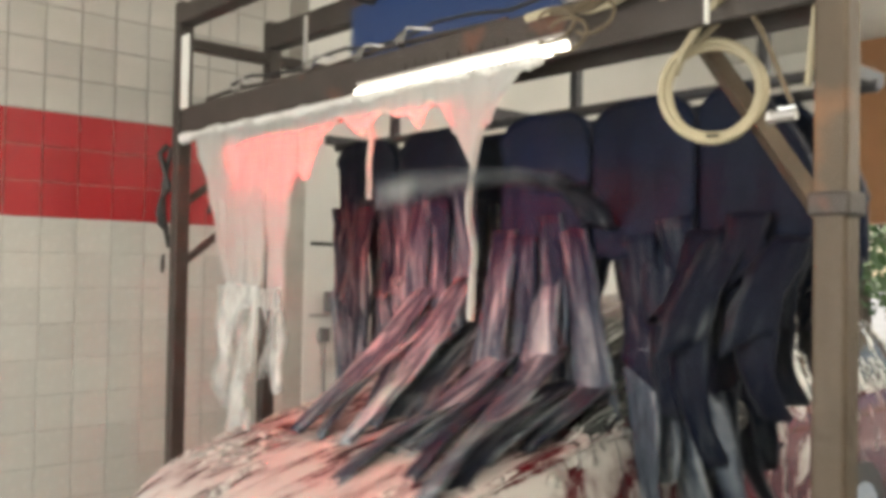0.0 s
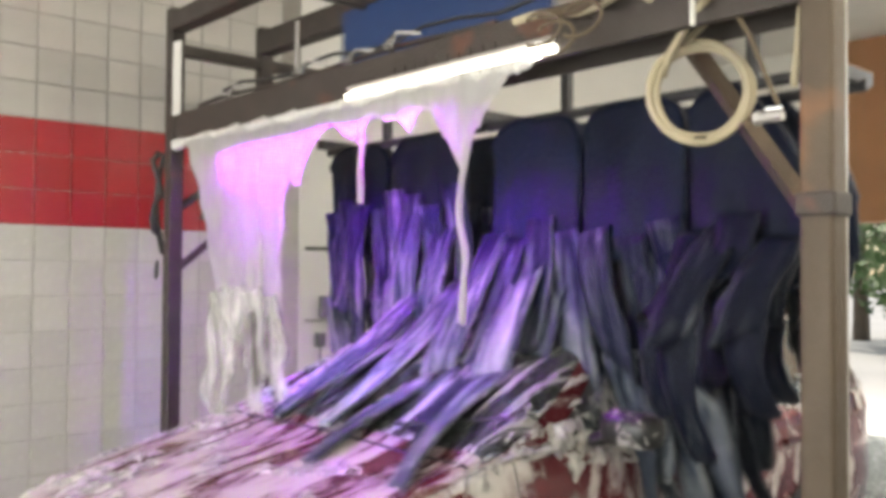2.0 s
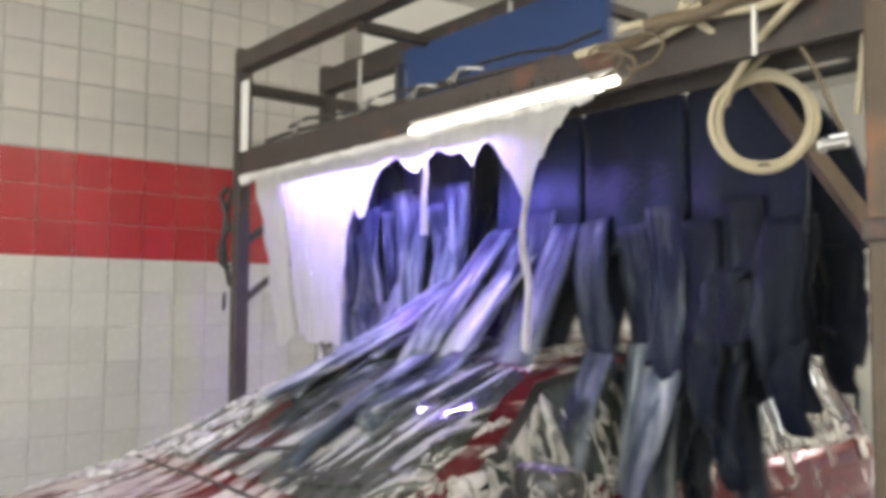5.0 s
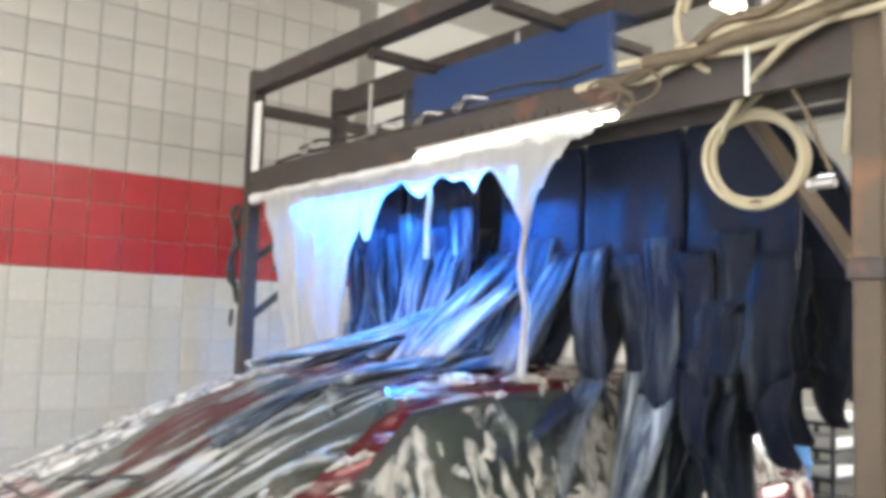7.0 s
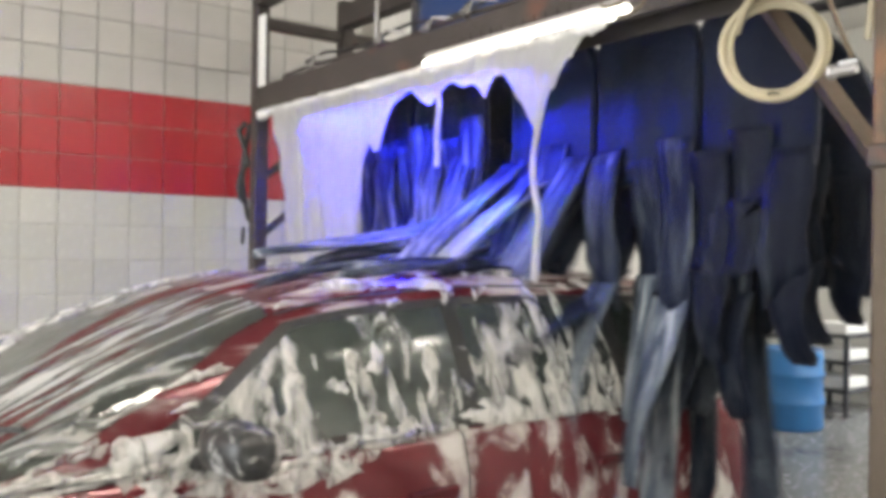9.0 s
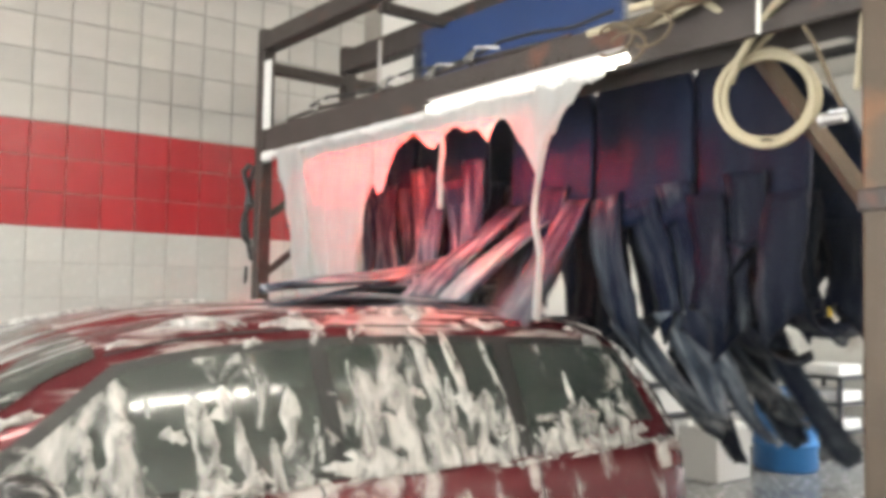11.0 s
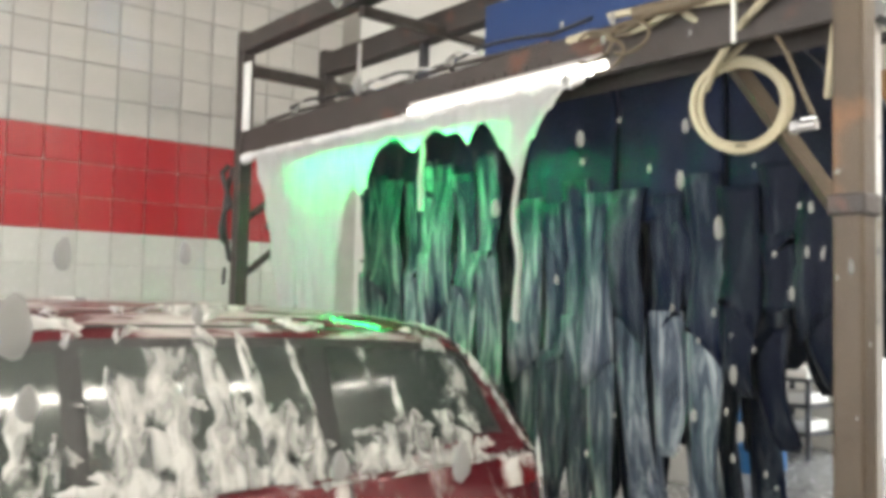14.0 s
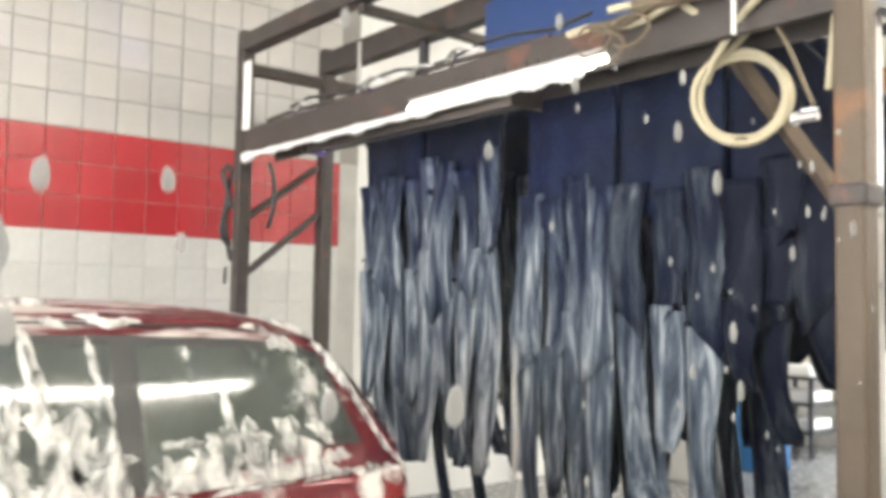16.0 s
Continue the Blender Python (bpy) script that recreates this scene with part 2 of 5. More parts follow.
c_ramp.color_ramp.elements[0].position, c_ramp.color_ramp.elements[1].position = 0.33, 0.60
c_old = c_out.inputs[0].links[0].from_socket
c_mix, c_clear = cn.new("ShaderNodeMixShader"), cn.new("ShaderNodeBsdfTransparent")
cl.new(c_tc.outputs["Object"], c_map.inputs[0]); cl.new(c_map.outputs[0], c_nz.inputs["Vector"]); cl.new(c_nz.outputs[0], c_ramp.inputs[0])
cl.new(c_ramp.outputs[0], c_mix.inputs[0]); cl.new(c_clear.outputs[0], c_mix.inputs[1]); cl.new(c_old, c_mix.inputs[2]); cl.new(c_mix.outputs[0], c_out.inputs[0])
FOAM_L = FOAM_C.copy()
FOAM_L.name = "torn_soap_foam"
l_ramp = FOAM_L.node_tree.nodes[c_ramp.name].color_ramp
l_ramp.elements[0].position, l_ramp.elements[1].position = 0.36, 0.72
FOAM_L.node_tree.nodes[c_map.name].inputs["Scale"].default_value = (9, 9, 3)
STRIP = streaked_cloth("foam_streaked_navy_cloth", (0.003, 0.006, 0.020), -0.06, -0.10, 0.40)
# near-side strips: shade beside the post put into a darker cloth colour
STRIP_SHADE = streaked_cloth("shaded_navy_strips", (0.003, 0.005, 0.015), -0.03, -0.06, 0.32)
STRIP_E = streaked_cloth("foam_streaked_navy_ends", (0.004, 0.007, 0.022), -0.02, 0.0, 0.50)
STRIP_W = streaked_cloth("foam_soaked_cloth", (0.006, 0.010, 0.030), 0.08, -0.10, 0.95)
STRIP_WE = streaked_cloth("foam_soaked_ends", (0.014, 0.020, 0.034), 0.085, 0.0, 0.95)
PAINT = soapy("soapy_red_paint", (0.12, 0.014, 0.020), 0.12, 0.25, (2.6, 14, 9), 0.42, 0.11, foam=(0.58, 0.54, 0.52))
SIDE_PAINT = soapy("soapy_red_side_paint", (0.12, 0.014, 0.020), 0.12, 0.25, (7, 7, 4), 0.40, 0.2, foam=(0.60, 0.57, 0.55))
WINDSCREEN = soapy("soapy_windscreen", (0.07, 0.085, 0.075), 0.06, 0.0, (1.8, 20, 4), 0.42, 0.0, 0.5, (0.62, 0.62, 0.60))
GLASS = soapy("soapy_side_glass", (0.075, 0.095, 0.085), 0.11, 0.0, (8, 8, 2.2), 0.22, 0.0, 0.4)
TAIL = soapy("foamy_tail_lens", (0.16, 0.008, 0.010), 0.2, 0.0, (9, 9, 6), 0.55)


# ---- mesh helpers ----
def part(name, bm, material, parent=None, label="", smooth=False):
    me = bpy.data.meshes.new(name)
    bm.to_mesh(me); bm.free()
    me.materials.append(material)
    if smooth:
        for p in me.polygons:
            p.use_smooth = True
    ob = new(name, me)
    if parent:
        ob.parent = parent
    if label:
        ob["label"] = label
    return ob


def empty(name, m, label, category, group="", kind=""):
    ob = new(name)
    ob.matrix_basis = m
    return tagged(ob, label, category, group, kind)


def box(bm, x0, x1, y0, y1, z0, z1, bevel=0.0):
    r = bmesh.ops.create_cube(bm, size=1)
    bmesh.ops.scale(bm, vec=(x1 - x0, y1 - y0, z1 - z0), verts=r["verts"])
    bmesh.ops.translate(bm, vec=((x0 + x1) / 2, (y0 + y1) / 2, (z0 + z1) / 2), verts=r["verts"])
    if bevel:
        ed = list({e for v in r["verts"] for e in v.link_edges})
        bmesh.ops.bevel(bm, geom=ed, offset=bevel, segments=2, affect="EDGES", profile=0.5)
    return bm


def cuboid(x0, x1, y0, y1, z0, z1, bevel=0.0):
    return box(bmesh.new(), x0, x1, y0, y1, z0, z1, bevel)


def rod(bm, a, b, r, n=10):
    a, b = Vector(a), Vector(b)
    d = b - a
    m = Matrix.Translation((a + b) / 2) @ d.to_track_quat("Z", "Y").to_matrix().to_4x4()
    bmesh.ops.create_cone(bm, cap_ends=True, segments=n, radius1=r, radius2=r, depth=d.length, matrix=m)
    return bm


def tube(bm, pts, r, n=8, closed=False):
    """A round hose along points."""
    pts = [Vector(p) for p in pts]
    rings = []
    for i, p in enumerate(pts):
        q0 = pts[i - 1] if i else (pts[-1] if closed else p)
        q1 = pts[(i + 1) % len(pts)] if i + 1 < len(pts) or closed else p
        d = (q1 - q0).normalized()
        s = d.cross(Vector((0.3, 0.5, 0.81))).normalized()
        u = d.cross(s)
        rings.append([bm.verts.new(p + r * (math.cos(k * math.tau / n) * s + math.sin(k * math.tau / n) * u)) for k in range(n)])
    for i in range(len(rings) - (0 if closed else 1)):
        a, b = rings[i], rings[(i + 1) % len(rings)]
        for k in range(n):
            bm.faces.new((a[k], a[(k + 1) % n], b[(k + 1) % n], b[k]))
    return bm


# ---- structure ----
YW, TS = 5.4, 0.203
Z_TOP = 2.48
X_TILE, X_END = 2.45, 9.3
tagged(part("floor", cuboid(-4.0, X_END + 0.2, -2.2, YW + 0.2, -0.15, 0.0), FLOOR), "wet grey concrete car wash floor with puddles", "floor", kind="structure")
wall_far = tagged(part("wall_far", cuboid(-4.0, 3.62, YW, YW + 0.2, 0.0, 4.2), GROUT), "tiled car wash wall, white with a red band", "wall", kind="structure")
tagged(part("wall_plain", cuboid(3.62, X_END, YW - 0.01, YW + 0.2, 0.0, 4.2), WHITE), "plain white painted wall panels behind the wash arch", "wall", kind="structure")
tagged(part("wall_near", cuboid(-4.0, X_END, -2.2, -2.0, 0.0, 4.2), WHITE), "plain white painted wall", "wall", kind="structure")
bm = cuboid(-4.2, -4.0, -2.2, 0.6, 0.0, 4.2)
box(bm, -4.2, -4.0, 4.8, YW + 0.2, 0.0, 4.2)
box(bm, -4.2, -4.0, 0.6, 4.8, 3.2, 4.2)
tagged(part("wall_exit", bm, WHITE), "plain white wall round the open exit", "wall", kind="structure")
DY0, DY1, DZ = -1.2, 4.12, 2.15
bm = cuboid(X_END, X_END + 0.2, DY1, YW + 0.2, 0, 4.2)
box(bm, X_END, X_END + 0.2, -2.2, DY0, 0, 4.2)
tagged(part("wall_entrance", bm, WHITE), "white painted wall beside the open entrance", "wall", kind="structure")
tagged(part("lintel", cuboid(X_END - 0.05, X_END + 0.2, DY0, DY1, DZ, 4.2), PLY), "brown boarded panel above the open entrance", "wall", kind="structure")
tagged(part("ceiling", cuboid(-4.2, X_END + 0.2, -2.2, YW + 0.2, 4.0, 4.15), CEIL), "cream painted ceiling", "ceiling", kind="structure")

# ---- outside ----
bm = bmesh.new()
for gx0, gx1, gy0, gy1 in ((X_END + 0.2, 400, -400, 400), (-400, -4.2, -400, 400), (-4.2, X_END + 0.2, YW + 0.2, 400), (-4.2, X_END + 0.2, -400, -2.2)):
    bm.faces.new([bm.verts.new(p) for p in ((gx0, gy0, -0.02), (gx1, gy0, -0.02), (gx1, gy1, -0.02), (gx0, gy1, -0.02))])
tagged(part("ground", bm, YARD), "pale sunlit concrete yard outside the wash", "ground", kind="structure")


def tree(x, y, h, seed):
    rnd = random.Random(seed)
    e = empty("tree", pose(x, y, -0.02), "green leafy tree beyond the entrance yard", "tree", "trees")
    bm = bmesh.new()
    bmesh.ops.create_cone(bm, cap_ends=True, segments=10, radius1=0.22, radius2=0.08, depth=h * 0.6, matrix=Matrix.Translation((0, 0, h * 0.3)))
    for k in range(6):
        a = k * 1.05 + rnd.random()
        rod(bm, (0, 0, h * (0.22 + 0.05 * k)), (math.cos(a) * 1.1, math.sin(a) * 1.1, h * (0.4 + 0.06 * k)), 0.045, 6)
    part("trunk", bm, BARK, e)
    vs, fs = [], []
    for k in range(2600):
        while True:
            p = Vector((rnd.uniform(-1, 1), rnd.uniform(-1, 1), rnd.uniform(-1, 1)))
            if 0.35 < p.length < 1 and noise.noise(p * 2.6 + Vector((seed, 0, 0))) > -0.12:
                break
        c = Vector((p.x * h * 0.38, p.y * h * 0.38, h * 0.55 + p.z * h * 0.45))
        u = Vector((rnd.uniform(-1, 1), rnd.uniform(-1, 1), rnd.uniform(-1, 1))).normalized()
        w = u.orthogonal().normalized()
        r = rnd.uniform(0.07, 0.16)
        b = len(vs)
        vs += [c + u * r, c + w * r * 0.5, c - u * r, c - w * r * 0.5]
        fs.append((b, b + 1, b + 2, b + 3))
    me = bpy.data.meshes.new("crown"); me.from_pydata(vs, [], fs); me.materials.append(LEAF)
    ob = new("crown", me); ob.parent = e; ob["kind"] = "stuff"
    return e


for k, (tx, ty, th) in enumerate(((19, 6.2, 5.0), (21, 7.6, 6.0), (22, 4.6, 5.5), (24, 2.0, 6.0), (23, 9.5, 6.5))):
    tree(tx, ty, th, k + 3)


# ---- ceiling lights ----
def strip_light(x, y, material):
    e = empty("ceiling_light", pose(x, y, 3.96), "long white fluorescent ceiling light, switched on", "ceiling light", "ceiling lights")
    part("housing", cuboid(-0.88, 0.88, -0.11, 0.11, -0.05, 0.04, 0.01), WHITE, e)
    for dy in (-0.05, 0.05):
        part("tube", rod(bmesh.new(), (-0.86, dy, -0.07), (0.86, dy, -0.07), 0.018), material, e)
    return e


for lx in (-2.2, -0.4, 1.4, 3.2, 5.0, 6.8):
    strip_light(lx, -0.3, LAMP)
# far row: added and unseen, kept weak to suit the tiled wall's brightness
for lx in (-2.0, 0.1, 5.8):
    strip_light(lx, 3.5, LAMP_DIM)

# area lamp standing in for daylight from the unseen open exit behind the camera
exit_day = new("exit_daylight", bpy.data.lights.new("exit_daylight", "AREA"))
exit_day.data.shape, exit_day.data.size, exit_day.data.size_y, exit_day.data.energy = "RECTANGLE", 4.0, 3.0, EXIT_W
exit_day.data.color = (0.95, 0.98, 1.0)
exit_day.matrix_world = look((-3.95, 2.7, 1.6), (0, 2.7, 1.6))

# added lamp hidden behind the lintel, extra sky light on floor and wall
door_fill = new("entrance_fill", bpy.data.lights.new("entrance_fill", "AREA"))
door_fill.data.shape, door_fill.data.size, door_fill.data.size_y, door_fill.data.energy = "RECTANGLE", 4.6, 1.0, 450.0
door_fill.data.color = (0.95, 0.98, 1.0)
door_fill.matrix_world = look((9.95, 1.6, 2.85), (7.4, 2.9, 0.5))


# ---- wash arch ----
GX, FY, NY = 2.35, 4.70, 1.06
arch = empty("wash_arch", pose(0, 0, 0), "weathered steel wash arch frame spanning the tunnel", "wash frame")
for px in (GX, GX + 0.56):
    part("post", cuboid(px - 0.04, px + 0.04, FY - 0.04, FY + 0.04, 0, 3.06, 0.008), STEEL, arch)
part("post", cuboid(GX - 0.05, GX + 0.035, NY - 0.01, NY + 0.075, 0, 3.6, 0.01), RUST, arch, "tall steel post with brown stains")
part("post", cuboid(GX + 0.53, GX + 0.60, NY + 0.225, NY + 0.285, 0, 3.6, 0.01), GALV, arch, "grey galvanised post")
for px, z in ((GX, 2.98), (GX + 0.56, 2.98), (GX + 0.95, 2.78)):
    deep = 0.085 if px == GX + 0.56 else 0.05
    part("top_beam", cuboid(px - 0.05, px + 0.05, NY, FY, z - deep, z + 0.05, 0.008), STEEL, arch)
for z in (2.84,):
    part("side_rail", cuboid(GX, GX + 0.95, FY - 0.03, FY + 0.03, z - 0.035, z + 0.03, 0.006), STEEL, arch)
part("side_rail", cuboid(GX, GX + 0.56, NY - 0.03, NY + 0.03, 2.9, 2.96, 0.006), RUST, arch)
part("gusset", cuboid(GX - 0.035, GX - 0.028, FY - 0.13, FY - 0.045, 2.46, 2.86), WHITE, arch, "pale painted gusset plate")
for a, b in (((GX + 0.02, FY, 1.95), (GX + 0.5, FY, 2.3)), ((GX + 0.02, FY, 1.62), (GX + 0.56, FY, 2.05))):
    part("brace", rod(bmesh.new(), a, b, 0.022), STEEL, arch)
for cy in (3.5, 2.6):
    part("cross_bar", cuboid(GX, GX + 0.95, cy - 0.025, cy + 0.025, 2.88, 2.93, 0.005), STEEL, arch)
for cy in (4.1, 2.9):
    part("drop_bar", rod(bmesh.new(), (GX + 0.4, cy, 2.6), (GX + 0.4, cy, 2.95), 0.012), GALV, arch)
for px, py in ((GX, FY), (GX, NY)):
    part("foot_plate", cuboid(px - 0.11, px + 0.11, py - 0.11, py + 0.11, 0.0, 0.012), STEEL, arch)
part("clamp", cuboid(GX - 0.06, GX + 0.045, NY - 0.02, NY + 0.085, 1.76, 1.82, 0.008), STEEL, arch)

# hoses tied on the frame
def hose(name, pts, r, material, label, category="hose"):
    e = empty(name, pose(0, 0, 0), label, category, "hoses on the arch")
    part("hose", tube(bmesh.new(), pts, r), material, e, smooth=True)
    return e


def sagging(a, b, sag, n=16, wob=0.0, seed=0):
    rnd = random.Random(seed)
    ph = rnd.uniform(0, 6)
    a, b = Vector(a), Vector(b)
    return [a.lerp(b, i / n) + Vector((wob * math.sin(ph + i * 0.9), 0, wob * math.cos(ph + i * 1.3) - sag * 4 * (i / n) * (1 - i / n))) for i in range(n + 1)]


BROWN_HOSE = mat("stained_hose", (0.13, 0.095, 0.055), 0.55, vary=0.35, scale=9)
for k in range(6):
    hose("hose", sagging((GX - 0.09 - 0.012 * (k % 3), 2.05 - 0.1 * k, 2.42 + 0.028 * (k // 2)), (GX - 0.09 - 0.02 * (k % 2), 0.75, 2.47 + 0.045 * k), 0.02, 16, 0.012, k), 0.013 + 0.003 * (k % 2), BROWN_HOSE if k % 2 else HOSE, "stained rubber hose tied along the arch beam")
hose("hose", sagging((GX - 0.05, FY + 0.1, 2.3), (GX - 0.05, FY + 0.09, 1.78), -0.0, 12, 0.03, 9), 0.016, BLACK, "black rubber hose looped down the arch post")
hose("hose", [(GX - 0.03, FY + 0.06 + 0.09 * math.sin(math.pi * i / 14), 2.26 - 0.55 * i / 14) for i in range(15)], 0.015, BLACK, "black rubber hose looped down the arch post")
hose("hose", [(GX + 0.12, FY - 0.1 - 0.07 * math.sin(math.pi * i / 14), 2.28 - 0.38 * i / 14) for i in range(15)], 0.013, BLACK, "black rubber hose looped down the arch post")
hose("cable", [(GX - 0.05, FY + 0.09 + 0.02 * math.sin(i * 1.1), 1.62 + 0.05 * math.cos(i * 1.3)) for i in range(18)], 0.004, BLACK, "thin black cable end tied on the post", "cable")
part("brace", rod(bmesh.new(), (GX + 0.20, 1.64, 2.385), (GX + 0.20, 1.225, 1.79), 0.032, 4), RUST, arch, "brown stained corner brace")
hose("pipe", [(GX - 0.1, 1.40, 2.42 - 0.02 * i) for i in range(8)], 0.008, WHITE, "short white plastic pipe hanging down", "pipe")
hose("pipe", [(GX + 0.02, 1.13, 2.5), (GX + 0.02, 1.16, 2.3), (GX + 0.02, 1.18, 2.1)], 0.01, HOSE, "thin cream pipe beside the post", "pipe")
for k, (hy, hz) in enumerate(((1.75, 2.40), (1.85, 2.36), (1.9, 2.40))):
    hose("hose", [(GX - 0.13, hy + 0.07 * math.cos(a), hz + 0.035 * math.sin(a) - 0.01 * a) for a in [i * 0.4 for i in range(16)]], 0.006, BROWN_HOSE, "thin hose curled round the beam end")

hose("hose", [(GX + 0.06, 1.60, 2.20), (GX + 0.04, 1.56, 2.26), (GX + 0.01, 1.49, 2.315), (GX - 0.04, 1.40, 2.36), (GX - 0.09, 1.28, 2.41), (GX - 0.10, 1.14, 2.45), (GX - 0.10, 0.96, 2.50), (GX - 0.08, 0.72, 2.56)], 0.013, HOSE, "cream rubber hose rising from the coil to the beam")
hose("hose", sagging((GX - 0.11, 1.75, 2.44), (GX - 0.11, 0.72, 2.50), 0.015, 16, 0.006, 23), 0.024, BROWN_HOSE, "thick stained hose tied along the arch beam")
hose("hose", sagging((GX - 0.05, 1.44, 2.50), (GX + 0.02, 1.22, 2.06), -0.05, 12, 0.004, 4), 0.007, BROWN_HOSE, "stained hose hanging down to the corner brace")

# the two hanging coils face the tunnel at an angle
def coil(y, z, r, turns, name_label, x=GX + 0.10):
    e = empty("hose_coil", pose(x, y, z, 0, 0, -58), name_label, "hose", "coils")
    pts = [((r + 0.012 * math.sin(a * 0.37 + 1)) * math.cos(a), 0.007 * (a / math.tau) - 0.01, (r + 0.010 * math.sin(a * 0.31)) * 1.02 * math.sin(a)) for k, a in enumerate([i * math.tau / 30 + 1.9 for i in range(int(30 * turns))])]
    part("coil", tube(bmesh.new(), pts, 0.0115), HOSE, e, smooth=True)
    p0 = Vector(pts[0])
    part("tail", tube(bmesh.new(), [p0, p0 + Vector((0.06, 0, 0.06)), p0 + Vector((0.12, 0, 0.16)), p0 + Vector((0.16, 0, 0.30))], 0.011), HOSE, e, smooth=True)
    part("cable_tie", tube(bmesh.new(), [(0.016 * math.cos(a), 0.03 * math.sin(a), -r) for a in [i * math.tau / 10 for i in range(10)]], 0.003, 6, True), BLACK, e)
    return e


coil(1.50, 2.145, 0.135, 3.6, "coiled cream rubber hose hanging from the frame")
coil(1.52, 2.56, 0.16, 1.2, "loose loop of cream hose on top of the frame", GX + 0.02)
fit1 = empty("valve", pose(GX + 0.02, 1.24, 2.03), "small bright metal hose valve on the post", "valve")
part("body", rod(bmesh.new(), (0, -0.03, 0), (0, 0.03, 0), 0.014), GALV, fit1)
part("nut", rod(bmesh.new(), (0, 0.03, 0), (0, 0.045, 0), 0.02, 6), GALV, fit1)
part("lever", cuboid(-0.004, 0.004, -0.03, 0.02, 0.016, 0.024), CHROME, fit1)

# ---- foam bar ----
foam_bar = empty("foam_bar", pose(GX, 0, 2.31), "steel foam waterfall bar with colour lights under it", "foam arch")
part("beam", cuboid(-0.03, 0.0, NY + 0.06, FY - 0.05, -0.008, 0.158, 0.006), STEEL, foam_bar)
part("tray", box(cuboid(0.0, 0.182, NY + 0.06, FY - 0.05, 0.162, 0.167), 0.176, 0.182, NY + 0.06, FY - 0.05, -0.008, 0.161), STEEL, foam_bar)
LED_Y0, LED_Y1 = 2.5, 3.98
# added plates, lips and caps that keep the idle lamps' light in
for px0, px1 in ((0.001, 0.043), (0.139, 0.175)):
    part("slot_plate", cuboid(px0, px1, LED_Y0 - 0.05, LED_Y1 + 0.05, -0.009, -0.005), STEEL, foam_bar)
for px0, pz0 in ((0.034, -0.046), (0.142, -0.030)):
    part("slot_lip", cuboid(px0, px0 + 0.003, LED_Y0 - 0.05, LED_Y1 + 0.05, pz0, -0.009), STEEL, foam_bar)
for py in (LED_Y0 - 0.06, LED_Y1 + 0.05):
    part("end_cap", cuboid(0.001, 0.175, py, py + 0.008, -0.055, 0.158), STEEL, foam_bar)
part("tube", rod(bmesh.new(), (-0.045, 1.93, 0.012), (-0.045, 3.02, 0.012), 0.018), TUBE, foam_bar, "bright white light tube")
part("tube_guard", cuboid(-0.06, -0.032, 1.93, 3.02, 0.04, 0.055, 0.003), GALV, foam_bar)
for k in range(10):
    yk = 2.2 + 0.06 * k
    part("vent_rib", cuboid(-0.036, -0.03, yk, yk + 0.02, 0.06, 0.09), STEEL, foam_bar)
# colour lamps: seven long lamps on a made-up drum, the lowest of which shows below the slot
# the drum's turning stands in for LEDs that change colour
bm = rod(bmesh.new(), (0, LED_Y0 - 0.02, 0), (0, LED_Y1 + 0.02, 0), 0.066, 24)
drum = part("stand_in_drum", bm, DARKMETAL, foam_bar, "made-up dark drum of coloured lamps for colour-changing LEDs")
# added fins that screen each lamp from its neighbours
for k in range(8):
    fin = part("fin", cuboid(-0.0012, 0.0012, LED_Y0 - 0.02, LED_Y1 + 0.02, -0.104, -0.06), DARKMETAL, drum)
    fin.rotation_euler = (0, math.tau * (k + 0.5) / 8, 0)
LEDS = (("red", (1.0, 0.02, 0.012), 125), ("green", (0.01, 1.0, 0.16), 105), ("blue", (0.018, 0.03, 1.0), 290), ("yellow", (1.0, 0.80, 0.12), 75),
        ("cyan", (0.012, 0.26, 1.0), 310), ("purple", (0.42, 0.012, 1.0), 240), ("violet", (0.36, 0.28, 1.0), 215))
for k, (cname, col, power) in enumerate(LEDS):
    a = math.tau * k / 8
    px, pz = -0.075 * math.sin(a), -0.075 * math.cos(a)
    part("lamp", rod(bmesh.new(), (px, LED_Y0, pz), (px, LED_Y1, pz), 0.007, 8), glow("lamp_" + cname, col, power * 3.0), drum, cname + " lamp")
# added plate that covers the slot once the colours end
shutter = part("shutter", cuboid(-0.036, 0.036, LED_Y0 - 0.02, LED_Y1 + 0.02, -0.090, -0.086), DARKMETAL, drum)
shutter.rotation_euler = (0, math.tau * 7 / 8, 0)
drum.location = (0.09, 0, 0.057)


# nozzles on the beam
def nozzle(x, y, z):
    e = empty("spray_nozzle", pose(x, y, z, 0, 30, 0), "small bright spray nozzle on the foam beam", "nozzle", "nozzles")
    bm = bmesh.new()
    bmesh.ops.create_cone(bm, cap_ends=True, segments=12, radius1=0.026, radius2=0.012, depth=0.06, matrix=Matrix.Translation((0, 0, 0)))
    part("cone", bm, CHROME, e)
    part("stem", tube(bmesh.new(), [(0, 0, 0.03), (0, 0, 0.05), (0.02, -0.02, 0.062), (0.05, -0.09, 0.065)], 0.007), GALV, e)
    return e


for ny, nz in ((4.05, 2.495), (3.42, 2.505), (3.05, 2.49), (2.78, 2.51)):
    nozzle(GX - 0.02, ny, nz)
hose("pipe", [(GX + 0.02, 4.45 - 0.2 * i, 2.495 + 0.01 * math.sin(i)) for i in range(12)], 0.011, STEEL, "thin supply pipe along the beam", "pipe")
hose("pipe", [(GX + 0.08, 4.3 - 0.2 * i, 2.56 + 0.02 * math.sin(1.7 * i)) for i in range(12)], 0.008, BLACK, "black supply hose along the beam", "hose")


